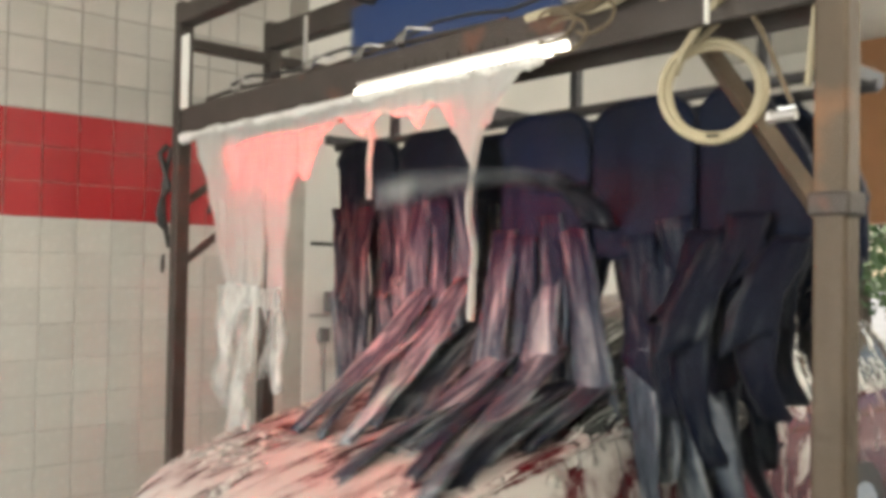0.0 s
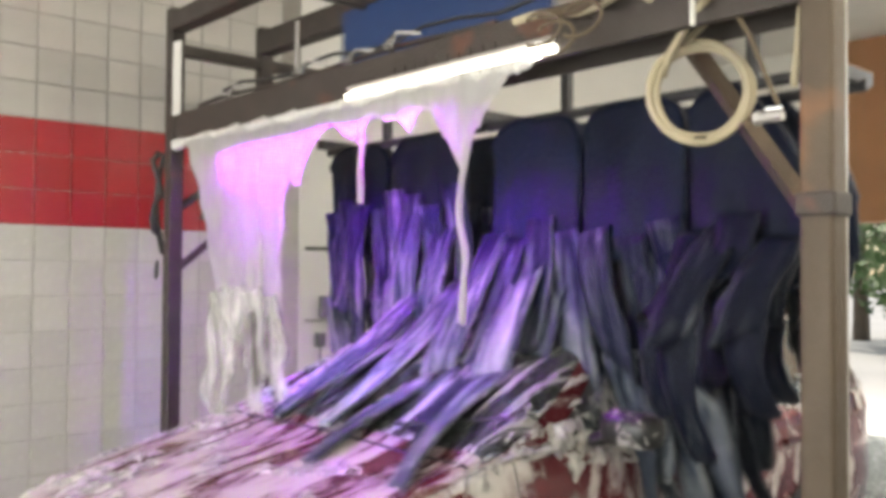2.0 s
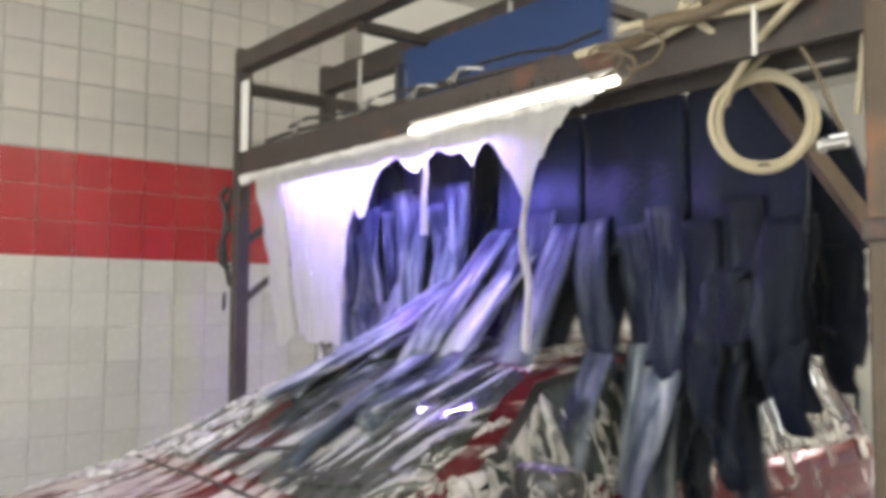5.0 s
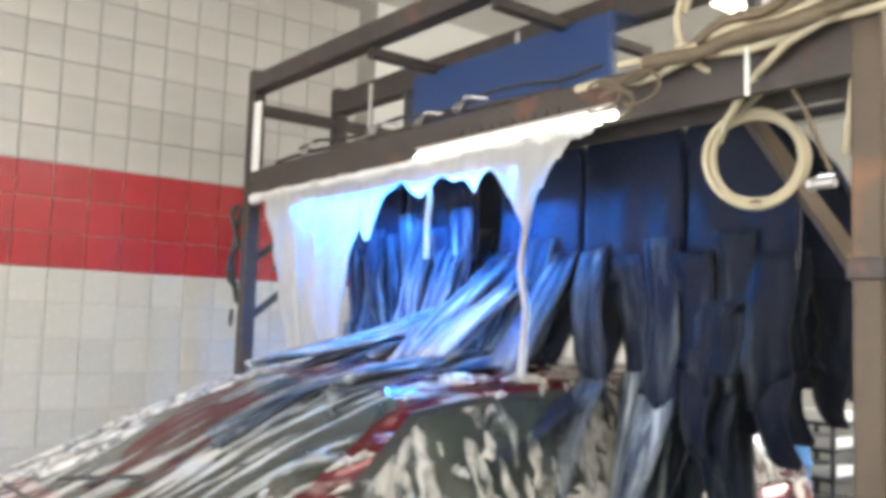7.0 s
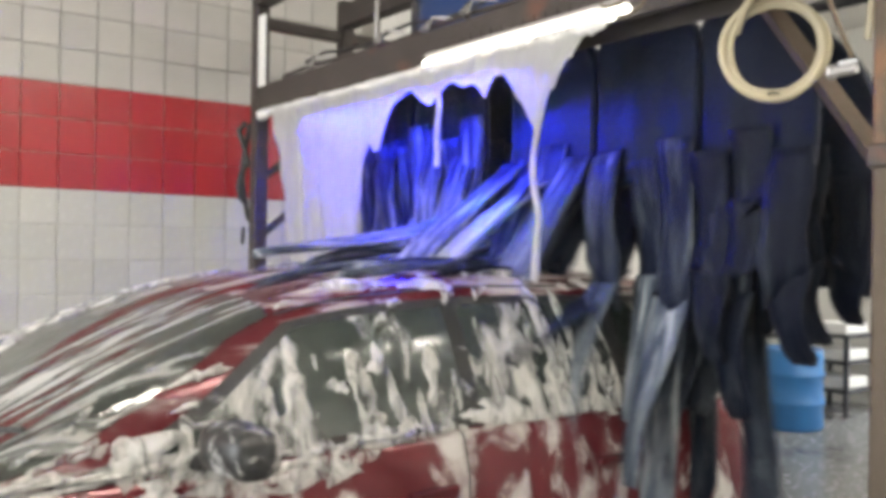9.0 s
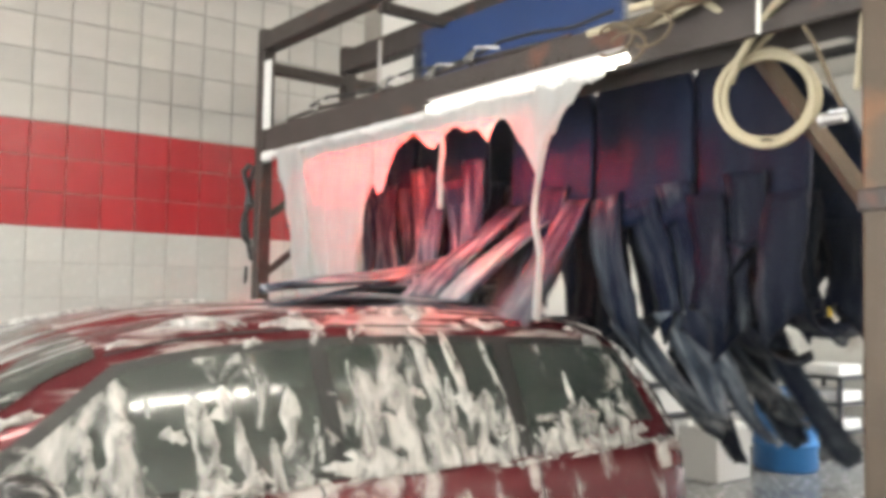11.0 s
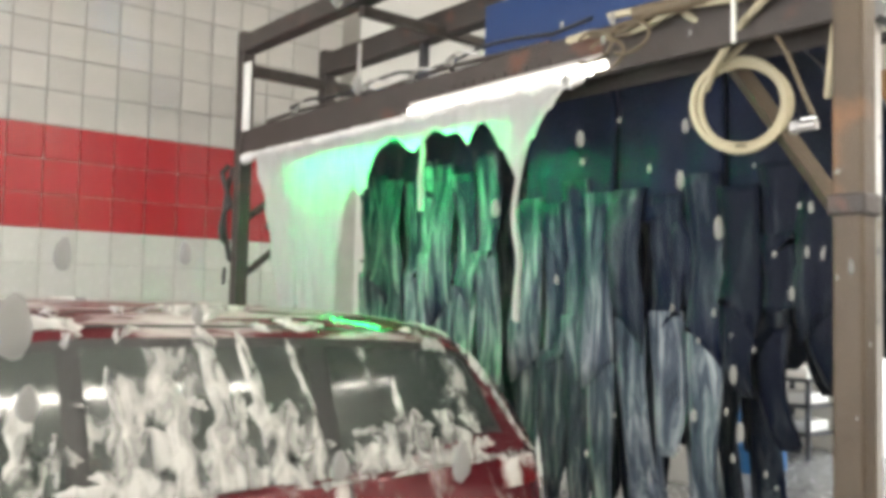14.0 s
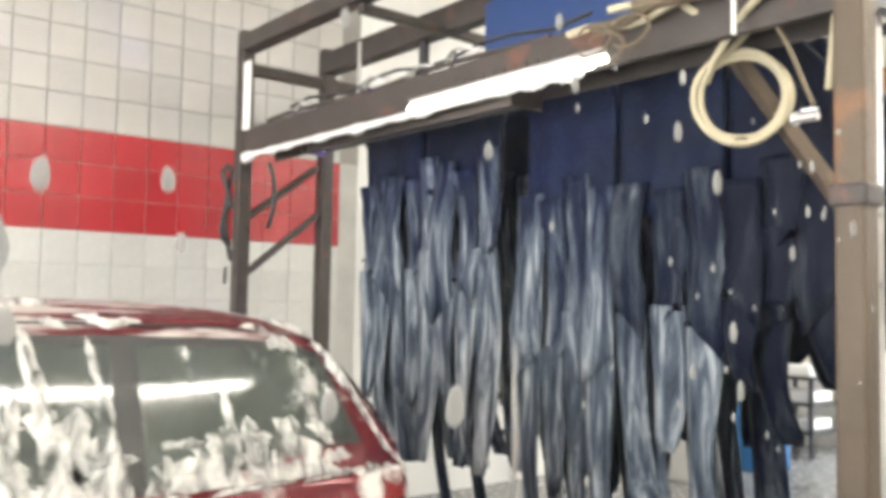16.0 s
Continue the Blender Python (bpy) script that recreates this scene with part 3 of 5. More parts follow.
# ---- foam curtain ----
def foam_patch(name, x, left, right, z0, z1, label, nz=26, ny=14, thick=0.02, seed=0, material=None):
    """A hanging sheet of foam between the edges left(z) and right(z), lumpy on both faces."""
    bm = bmesh.new()
    off = Vector((seed * 3.7, seed * 1.3, 0))
    grid = []
    for i in range(nz + 1):
        z = z1 + (z0 - z1) * i / nz
        a, b = left(z), right(z)
        row = []
        for j in range(-1, ny + 2):
            y = a + (b - a) * min(ny, max(0, j)) / ny
            q = Vector((0, y * 3.0, z * 1.6)) + off
            wob = 0.03 * noise.noise(q) * (z1 - z) / max(0.1, z1 - z0)
            t = thick * (0.5 + 0.8 * noise.noise(q * 4.5) + 0.5 * noise.noise(Vector((1, y * 16, z * 3)) + off))
            zz = z - (0.07 * noise.noise(Vector((2, y * 9, seed))) + 0.03 if i == nz else 0)
            back = 0.02 if j in (-1, ny + 1) else 0.0
            row.append(bm.verts.new((x + wob - t + back, y, zz)))
        grid.append(row)
    for i in range(nz):
        for j in range(ny + 2):
            bm.faces.new((grid[i][j], grid[i][j + 1], grid[i + 1][j + 1], grid[i + 1][j]))
    bmesh.ops.recalc_face_normals(bm, faces=bm.faces)
    ob = part(name, bm, material or FOAM, smooth=True)
    return tagged(ob, label, "foam", "foam curtain")


def ease(z, z0, z1, a, b, p=1.0):
    s = min(1, max(0, (z - z0) / (z1 - z0)))
    return a + (b - a) * s ** p


def wav(z, k, amp=0.02):
    return amp * noise.noise(Vector((k * 7.1, 0, z * 5)))


SX, ST = GX - 0.055, 2.315
# the lip of foam along the beam
lip = bmesh.new()
n_lip = 70
for i in range(n_lip):
    y = 4.56 - i * (4.56 - 2.0) / n_lip
    r = 0.013 + 0.022 * abs(noise.noise(Vector((y * 6, 2, 0)))) + (0.014 if i < 3 else 0)
    bmesh.ops.create_icosphere(lip, subdivisions=1, radius=1, matrix=Matrix.LocRotScale((SX - 0.004 - GX, y, -0.004 - 0.6 * r), None, (r * 0.9, 0.032, r * 1.2)))
part("foam_lip", lip, FOAM_D, foam_bar, "ragged white foam along the bar", smooth=True)
SHEET = "thin white soap foam sheet pouring from the bar"
columns = []
edges = (4.44, 4.16, 3.90, 3.66, 3.40)
sheet_low = (4.13, 3.98, 3.84, 3.72, 3.62)
for k in range(4):
    columns.append(foam_patch("foam_sheet", SX, lambda z, k=k: ease(z, ST, 1.5, edges[k], sheet_low[k], 0.75) + (wav(z, 1, 0.03) if k == 0 else 0.004),
                              lambda z, k=k: ease(z, ST, 1.5, edges[k + 1], sheet_low[k + 1], 0.75) + (wav(z, 2, 0.05) if k == 3 else 0.0), 1.46, ST, SHEET, seed=1))
# ragged short foam over the arches, with a stream where two arches meet
def arch_z(y):
    u = (y - 2.50) / (3.38 - 2.50)
    hump = 0.0
    for c, w in ((0.74, 0.24), (0.36, 0.26), (0.06, 0.12)):
        hump = max(hump, max(0.0, 1 - ((u - c) / w) ** 2) ** 0.5)
    return 1.99 + 0.225 * hump + 0.03 * noise.noise(Vector((y * 11, 0, 0)))


def hanging(name, y0, y1, zf, n, label, seed):
    """Foam hanging from the lip down to the height zf(y)."""
    bm = bmesh.new()
    rows = []
    for i in range(n + 1):
        y = y0 + (y1 - y0) * i / n
        zl = min(ST - 0.01, zf(y))
        col = []
        for j in range(9):
            z = ST + (zl - ST) * j / 8
            t = 0.014 * (0.8 + noise.noise(Vector((seed, y * 14, z * 9)))) * (1 if j < 8 else 0.2)
            col.append(bm.verts.new((SX - t + (0.012 if j == 8 else 0), y, z)))
        rows.append(col)
    for i in range(n):
        for j in range(8):
            a, b, c, d = rows[i][j], rows[i + 1][j], rows[i + 1][j + 1], rows[i][j + 1]
            bm.faces.new((a, b, c, d))
    bmesh.ops.recalc_face_normals(bm, faces=bm.faces)
    return tagged(part(name, bm, FOAM, smooth=True), label, "foam", "foam curtain")


def stream_z(y):
    d = abs(y - 2.33)
    rag = 0.06 * noise.noise(Vector((y * 13, 5, 0))) + 0.03 * noise.noise(Vector((y * 37, 5, 0)))
    if y < 2.33:
        return 1.93 + 0.37 * min(1, (d / 0.27)) ** 0.45 + rag
    return 1.93 + 0.27 * min(1, (d / 0.20)) ** 0.8 + rag


stream_top = hanging("foam_stream", 2.52, 2.07, stream_z, 26, "white foam narrowing to a stream below the bar", 4)
over_arch = hanging("foam_fringe", 3.42, 2.50, arch_z, 40, "ragged white foam fringe in arches under the bar", 6)
stream = foam_patch("foam_stream", SX, lambda z: 2.345 + wav(z, 5, 0.05) + 0.006 + 0.010 * noise.noise(Vector((0, 7, z * 7))), lambda z: 2.345 + wav(z, 5, 0.05) - 0.007 - 0.014 * abs(noise.noise(Vector((0, 3, z * 5)))), 1.47, 2.31, "thin white stream of falling foam", ny=4, thick=0.012, seed=5)
stream_mid = foam_patch("foam_stream", SX, lambda z: 2.93 + wav(z, 8, 0.05) + 0.006, lambda z: 2.93 + wav(z, 8, 0.05) - 0.004 - 0.008 * abs(noise.noise(Vector((0, 1, z * 6)))), 1.92, 2.20, "thin white stream of falling foam", ny=4, thick=0.009, seed=8)
ends = []
for k in range(4):
    ob = foam_patch("torn_end", SX - 0.006, lambda z, k=k: sheet_low[k] + 0.03 + (1.52 - z) * (0.22 - 0.10 * k) + wav(z, 11 + k, 0.20) * (1.55 - z), lambda z, k=k: sheet_low[k + 1] - 0.02 + (1.52 - z) * (0.16 - 0.10 * k) + wav(z, 31 + k, 0.22) * (1.55 - z),
                    (0.96, 1.16, 0.90, 1.12)[k], 1.52, "torn veil of white foam", seed=12 + k, thick=0.03, material=FOAM_L)
    del ob["category"], ob["group"]
    ob.parent = columns[k]
    ends.append(ob)

# ---- cloth curtains on the oscillating carriage ----
STOP = 11.5


def phase(t):
    """The crank's angle: half a turn a second, easing to a stop."""
    if t < STOP - 0.5:
        return math.pi * (t - 0.05)
    s = min(1.0, (t - STOP + 0.5) / 1.0)
    return math.pi * (STOP - 0.55 + s - s * s / 2)


def carriage(t):
    p = phase(t)
    return Vector((3.0 + 0.20 * math.cos(p - 0.6), 0.20 * math.sin(p), 0.10 - 0.12 * math.cos(p - 0.8)))


def ribbon(length, width, seed, straight=False):
    """One cut cloth ribbon hanging from its top edge, curled and a little twisted."""
    rnd = random.Random(seed)
    bm = bmesh.new()
    n, rings = 12, []
    a, b, c = rnd.uniform(0, 6), rnd.uniform(0.02, 0.06), rnd.uniform(0.5, 1.1)
    for i in range(n + 1):
        s = i / n
        z = -length * s
        cx = b * math.sin(a + 3.2 * s) * s + 0.07 * s * s * c
        if straight:
            cx = 0.035 * math.sin(math.pi * s) * math.sin(a) + 0.010 * math.sin(5 * s + 2 * a)
        cy = 0.010 * math.sin(a * 3 + 3.5 * s) * s if straight else 0.018 * math.sin(a * 2 + 4 * s) * s
        w = width * (((0.82 if i == n else 1.0) * (1 + 0.22 * noise.noise(Vector((seed * 1.9, i * 0.7, 2))))) if straight else (1.0 - 0.18 * s) * (0.96 if i == 0 else 1 if i < n else 0.6))
        tw = 0.35 * math.sin(a * 1.7 + 2 * s) * s if straight else 0.6 * math.sin(a + 2.4 * s) * s
        ring = []
        for u, v in ((-0.5, 0.0), (-0.25, 0.35), (0.0, 0.0), (0.25, -0.3), (0.5, 0.1)):
            for side in (1,):
                p = Vector((v * 0.25 * width * (0.6 if straight else 0.6 + 0.8 * s), u * w, 0))
                p.rotate(Euler((0, 0, tw)))
                ring.append(Vector((cx + p.x, cy + p.y, z + (0.16 * u * math.sin(3 * a) if i == n and straight else 0.0))))
        d = Vector((0.006, 0, 0)); d.rotate(Euler((0, 0, tw)))
        rings.append([bm.verts.new(p + d) for p in ring] + [bm.verts.new(p - d) for p in ring[::-1]])
    m = len(rings[0])
    for i in range(n):
        for k in range(m):
            bm.faces.new((rings[i][k], rings[i][(k + 1) % m], rings[i + 1][(k + 1) % m], rings[i + 1][k]))
    bm.faces.new(rings[0][::-1]); bm.faces.new(rings[-1])
    me = bpy.data.meshes.new("cloth_strip")
    bm.to_mesh(me); bm.free()
    for p in me.polygons:
        p.use_smooth = True
    return me


def cloth_panel(y0, y1, z0, z1, seed, droop=0.0):
    """The uncut upper half of a curtain cloth, folded over its bar."""
    bm = bmesh.new()
    ny, nz = 22, 16
    f, g = [], []
    for i in range(nz + 1):
        s = i / nz
        z = z1 + (z0 - z1) * s
        fr, br = [], []
        for j in range(ny + 1):
            y = y0 + (y1 - y0) * j / ny
            fold = 0.035 * (0.15 + s) * noise.noise(Vector((seed * 5, y * 5, s * 0.7))) + 0.010 * s * math.sin(y * 34 + seed)
            u = abs(2 * j / ny - 1)
            zz = z - 0.03 * (1 - s) * abs(noise.noise(Vector((seed, y * 4, 9)))) - 0.10 * (1 - s) * u ** 5
            zz -= droop * (1 - s) * max(0.0, (1.74 - y) / 0.3)
            zz += s * s * (0.12 * noise.noise(Vector((seed, y * 9, 3))) - 0.04)
            th = 0.012 + 0.02 * max(0, 1 - s * 8) ** 0.5
            fr.append(bm.verts.new((fold - th, y, zz))); br.append(bm.verts.new((fold + th, y, zz)))
        f.append(fr); g.append(br)
    for i in range(nz):
        for j in range(ny):
            bm.faces.new((f[i][j], f[i][j + 1], f[i + 1][j + 1], f[i + 1][j]))
            bm.faces.new((g[i + 1][j], g[i + 1][j + 1], g[i][j + 1], g[i][j]))
        for j in (0, ny):
            bm.faces.new((f[i][j], f[i + 1][j], g[i + 1][j], g[i][j]))
    for i in (0, nz):
        for j in range(ny):
            bm.faces.new((f[i][j], f[i][j + 1], g[i][j + 1], g[i][j]))
    bmesh.ops.recalc_face_normals(bm, faces=bm.faces)
    return bm


RIBBONS = {}
strips = []          # (upper piece, lower piece, pivot in the curtain, lengths)
curtains = []


def curtain(panels, zp, length, label, wide=0.135, upper=0.84, spread=0.11):
    e = empty("mitter_curtain", pose(3.2, 0, 0), label, "wash curtain", "curtains")
    ys = [y for p in panels for y in p[:2]]
    for rx in sorted({p[2] for p in panels}):
        part("hanger_bar", rod(bmesh.new(), (rx, min(ys) - 0.04, 2.25), (rx, max(ys) + 0.04, 2.25), 0.022, 10), DARKMETAL, e)
    for yy in (max(ys), min(ys)):
        part("hanger_frame", cuboid(-0.2, 0.3, yy - 0.02, yy + 0.02, 2.26, 2.31), DARKMETAL, e)
    for yy in (max(ys) - 0.3, min(ys) + 0.3):
        part("hanger_arm", cuboid(0.02, 0.06, yy - 0.02, yy + 0.02, 2.26, 2.74), DARKMETAL, e)
    for k, (y0, y1, rx, m_up, m_low) in enumerate(panels):
        pn = part("cloth_panel", cloth_panel(y0, y1, zp, 2.265, k + 10 * len(curtains), 0.32 if max(y0, y1) < 1.94 else 0.0), CLOTH, e, smooth=True)
        pn.location = (rx, 0, 0)
        n = 2 * max(1, round(abs(y1 - y0) / wide)) - 1
        side_piece = max(y0, y1) < 1.94
        for j in range(n):
            v = (k * 5 + j * 3 + 7 * len(curtains)) % 9
            half = upper + spread * ((v * 7) % 5 - 2)
            low = length - upper + 0.05 * ((v * 5) % 9 - 4)
            if side_piece:
                outer = y0 + (y1 - y0) * (j + 0.8) / (n + 0.6) < 1.75
                half, low = (half * 0.6, 0.22 + 0.04 * (v % 4)) if outer else (half * 0.8, 0.34 + 0.05 * (v % 4))
            for key, ln, mm in (((v, half, m_up.name), half, m_up), ((v, low, m_low.name), low, m_low)):
                if key not in RIBBONS:
                    me = ribbon(ln, wide * 1.15, v + 3, ln == half)
                    me.materials.append(mm)
                    RIBBONS[key] = me
            st = new("cloth_strip", RIBBONS[(v, half, m_up.name)])
            st.parent = e
            sx = rx + (-0.035 if j % 2 == 0 else 0.03) - 0.01 * (v % 3)
            loc = Vector((sx, y0 + (y1 - y0) * (j + 0.8) / (n + 0.6), zp + 0.05 + 0.03 * ((v * 7) % 4)))
            if side_piece:
                loc.z -= 0.10 * max(0.0, (1.78 - loc.y) / 0.3)
            st.location = loc
            en = new("strip_end", RIBBONS[(v, low, m_low.name)])
            en.parent = st
            en.location = (0.010, 0, -half + 0.06)
            strips.append((st, en, loc, half, low))
    curtains.append(e)
    return e


curtain([(4.20, 3.70, -0.10, STRIP_W, STRIP_WE), (3.66, 3.12, -0.10, STRIP_W, STRIP_WE), (4.10, 3.55, 0.20, STRIP, STRIP_E), (3.55, 3.05, 0.20, STRIP_W, STRIP_WE)], 1.86, 1.50, "navy cloth wash curtain cut into foamy strips below", upper=0.62, spread=0.05)
curtain([(2.94, 2.45, -0.10, STRIP_W, STRIP_WE), (2.42, 1.96, -0.10, STRIP_E, STRIP_WE), (1.93, 1.50, -0.10, STRIP_SHADE, STRIP_SHADE), (2.90, 2.40, 0.20, STRIP, STRIP_E), (2.36, 1.92, 0.20, STRIP, STRIP_E), (1.90, 1.46, 0.20, STRIP_SHADE, STRIP_SHADE)], 1.68, 1.36, "dark navy cloth wash curtain hanging in wide wet strips", upper=0.62, spread=0.06)
hood = empty("curtain_cover", pose(GX + 0.40, 3.0, 0), "blue painted sheet metal cover on the curtain drive", "machine cover")
part("front_plate", cuboid(-0.012, 0.012, -0.68, 0.68, 2.62, 2.90, 0.006), BLUEBOX, hood)
part("top_plate", cuboid(0.013, 0.16, -0.68, 0.68, 2.885, 2.90, 0.004), BLUEBOX, hood)
for yy in (-0.45, 0.45):
    part("roller", rod(bmesh.new(), (0.05, yy, 2.86), (0.05, yy + 0.08, 2.86), 0.024), DARKMETAL, hood)

# ---- the car ----
LEN, CY = 4.4, 3.0
PROFILE = ((0, 0.52), (0.06, 0.66), (0.25, 0.77), (0.7, 0.88), (1.15, 0.97), (1.35, 1.06), (1.7, 1.25), (2.05, 1.395), (2.35, 1.455), (2.8, 1.485), (3.4, 1.48), (3.85, 1.462), (4.06, 1.43), (4.16, 1.36), (4.26, 1.19), (4.34, 1.03), (4.385, 0.88), (4.4, 0.62))
WIDTHS = ((0, 0.50), (0.08, 0.66), (0.25, 0.76), (0.6, 0.82), (1.2, 0.85), (3.5, 0.85), (4.1, 0.835), (4.3, 0.81), (4.37, 0.77), (4.4, 0.68))


def along(table, x):
    xs, vs = zip(*table)
    return float(np.interp(x, xs, vs))


def smooth_top(x):
    return sum(along(PROFILE, x + d) * w for d, w in ((-0.1, 0.2), (-0.04, 0.25), (0, 0.1), (0.04, 0.25), (0.1, 0.2))) if 0.12 < x < 4.28 else along(PROFILE, x)


def section(xf):
    """Half of the car's outline at xf behind the nose, from under the floor to the middle of the top."""
    w, zt = along(WIDTHS, xf), smooth_top(xf)
    zb = 0.22 if 0.3 < xf < 4.1 else 0.28
    zs = min(0.955, zt - 0.05)
    g = min(1.0, max(0.0, (zt - zs - 0.05) / 0.47))
    wr = 0.93 * w * (1 - g) + 0.60 * g
    ze = zt - 0.012 - 0.075 * g
    pts = [(0, zb), (0.8 * w, zb), (0.97 * w, zb + 0.06)]
    pts += [(w * a, zb + (zs - zb) * k) for a, k in ((1.0, 0.35), (1.0, 0.6), (0.99, 0.85), (0.955, 1.0))]
    b = (0.935 * w, zs + 0.012)
    for s, bow in ((0.02, 0), (0.34, 0.012), (0.68, 0.012), (1.0, 0)):
        pts.append((b[0] + (wr - b[0]) * s + bow * g, b[1] + (ze - b[1]) * s))
    pts += [(wr - 0.05, zt - 0.035 * g - 0.006), (0.66 * wr, zt - 0.012), (0.33 * wr, zt - 0.003), (0, zt)]
    return pts


def skin(xf, v, side=-1, out=0.0):
    """A point of the car's skin, in the car's space; side -1 faces the camera."""
    pts = section(xf)
    i = min(len(pts) - 2, max(0, int(v)))
    f = v - i
    y, z = pts[i][0] + (pts[i + 1][0] - pts[i][0]) * f, pts[i][1] + (pts[i + 1][1] - pts[i][1]) * f
    dy, dz = pts[i + 1][0] - pts[i][0], pts[i + 1][1] - pts[i][1]
    m = math.hypot(dy, dz) or 1
    return Vector((xf - LEN, side * (y + out * dz / m), z - out * dy / m))


def loft(v0, v1, xs):
    bm = bmesh.new()
    grid = []
    for xf in xs:
        row = [bm.verts.new(skin(xf, v, -1)) for v in range(v0, v1 + 1)]
        mir = [bm.verts.new(skin(xf, v, 1)) for v in range(v0, v1 + 1)]
        grid.append((row, mir))
    for i in range(len(xs) - 1):
        for s in (0, 1):
            a, b = grid[i][s], grid[i + 1][s]
            for k in range(v1 - v0):
                q = (a[k], b[k], b[k + 1], a[k + 1])
                bm.faces.new(q if s == 0 else q[::-1])
    bmesh.ops.remove_doubles(bm, verts=bm.verts, dist=0.0005)
    bmesh.ops.recalc_face_normals(bm, faces=bm.faces)
    return bm


def patch(x_front, x_rear, va, vb, side, out, nx=14, nv=8, rise=0.0):
    """A pane or trim laid on the skin; x_front and x_rear take the height along the skin."""
    bm = bmesh.new()
    g = []
    for k in range(nv + 1):
        row = []
        for i in range(nx + 1):
            v = va + (vb - va) * k / nv + rise * (i / nx) ** 1.4 * (1 - k / nv)
            row.append(bm.verts.new(skin(x_front(v) + (x_rear(v) - x_front(v)) * i / nx, v, side, out)))
        g.append(row)
    for k in range(nv):
        for i in range(nx):
            q = (g[k][i], g[k][i + 1], g[k + 1][i + 1], g[k + 1][i])
            bm.faces.new(q if side < 0 else q[::-1])
    return bm


car = empty("car", pose(6, CY, 0), "dark red hatchback covered in white wash foam", "car")
xs = [0, 0.03, 0.08, 0.16] + [0.25 + 0.085 * i for i in range(48)] + [4.33, 4.37, 4.4]
body = part("body", loft(0, 7, xs), SIDE_PAINT, car, smooth=True)
upper = part("cabin", loft(7, 14, xs), PAINT, car, smooth=True)
for xe in (0, 4.4):
    bm = bmesh.new()
    ring = [skin(xe, v, -1) for v in range(15)] + [skin(xe, v, 1) for v in range(14, -1, -1)]
    vs = [bm.verts.new(p) for p in ring]
    c = bm.verts.new((xe - LEN, 0, 0.45))
    for k in range(len(vs)):
        if (vs[k].co - vs[(k + 1) % len(vs)].co).length > 1e-4:
            bm.faces.new((vs[k], vs[(k + 1) % len(vs)], c))
    part("bumper_face", bm, SIDE_PAINT, car)
LIN = lambda a, b: (lambda v: a + (b - a) * (v - 7) / 3)
for side in (-1, 1):
    # black sheets: trim at the edge, stand-in for the cabin's dark behind panes
    part("window_surround_backing", patch(LIN(1.42, 2.13), LIN(3.50, 3.50), 7.05, 9.93, side, 0.003, 26), BLACK, car, "black window surround and stand-in for the dark cabin")
    part("window_surround_backing", patch(LIN(3.46, 3.46), LIN(4.22, 4.08), 7.05, 9.93, side, 0.0035, 14, rise=0.80), BLACK, car, "black window surround and stand-in for the dark cabin")
    for f, r, name in ((LIN(1.56, 2.20), LIN(2.70, 2.70), "door_window"), (LIN(2.76, 2.76), LIN(3.42, 3.44), "door_window"), (LIN(3.49, 3.51), LIN(4.18, 4.06), "quarter_window")):
        part(name, patch(f, r, 7.25, 9.72, side, 0.007, rise=0.75 if name == "quarter_window" else 0.0), GLASS, car, "side window streaked with foam", smooth=True)
    part("roof_rail_seam", patch(lambda v: 2.1, lambda v: 4.0, 10.35, 10.5, side, 0.004, 26, 1), BLACK, car)
    # mirror
    mir = bmesh.new()
    box(mir, 1.76 - LEN, 1.89 - LEN, side * 0.97 - 0.11, side * 0.97 + 0.11, 0.985, 1.115, 0.045)
    for vtx in mir.verts:
        vtx.co.x += 0.25 * abs(vtx.co.y - side * 0.86) * 0.5
    mb = part("wing_mirror", mir, soapy("soapy_black_%d" % (side + 1), (0.02, 0.02, 0.02), 0.35, 0.0, (14, 14, 14), 0.32), car, "black wing mirror with foam flecks", smooth=True)
    part("mirror_glass", cuboid(1.895 - LEN, 1.90 - LEN, side * 0.97 - 0.08, side * 0.97 + 0.08, 1.0, 1.1, 0.002), CHROME, mb)
    part("mirror_arm", rod(bmesh.new(), (1.80 - LEN, side * 0.80, 0.99), (1.82 - LEN, side * 0.92, 1.03), 0.025), BLACK, mb)
    for hx in (2.52, 3.32):
        part("door_handle", cuboid(hx - 0.09 - LEN, hx + 0.09 - LEN, side * 0.853 - 0.015, side * 0.853 + 0.015, 0.80, 0.83, 0.008), RED_PAINT, car)
    for sx in (1.38, 2.66, 3.50):
        part("door_seam", patch(lambda v, sx=sx: sx, lambda v, sx=sx: sx + 0.008, 2.2, 7.0, side, 0.002, 1, 10), BLACK, car)
    hl = part("headlight", patch(lambda v: 0.05, lambda v: 0.36, 5.2, 7.0, side, 0.006, 8, 4), CHROME, car, "clear headlight", smooth=True)
    part("indicator", patch(lambda v: 0.30, lambda v: 0.46, 5.4, 6.6, side, 0.009, 4, 3), AMBER, car, "amber indicator lens", smooth=True)
    part("tail_light", patch(lambda v: 4.12, lambda v: 4.36, 5.2, 7.0, side, 0.006, 6, 4), TAIL, car, "red tail light under foam", smooth=True)
    for wx in (0.86, 3.50):
        wh = part("wheel", rod(bmesh.new(), (wx - LEN, side * 0.64, 0.31), (wx - LEN, side * 0.862, 0.31), 0.31, 32), BLACK, car, "black tyre with alloy rim")
        part("rim", rod(bmesh.new(), (wx - LEN, side * 0.84, 0.31), (wx - LEN, side * 0.868, 0.31), 0.20, 20), CHROME, wh)
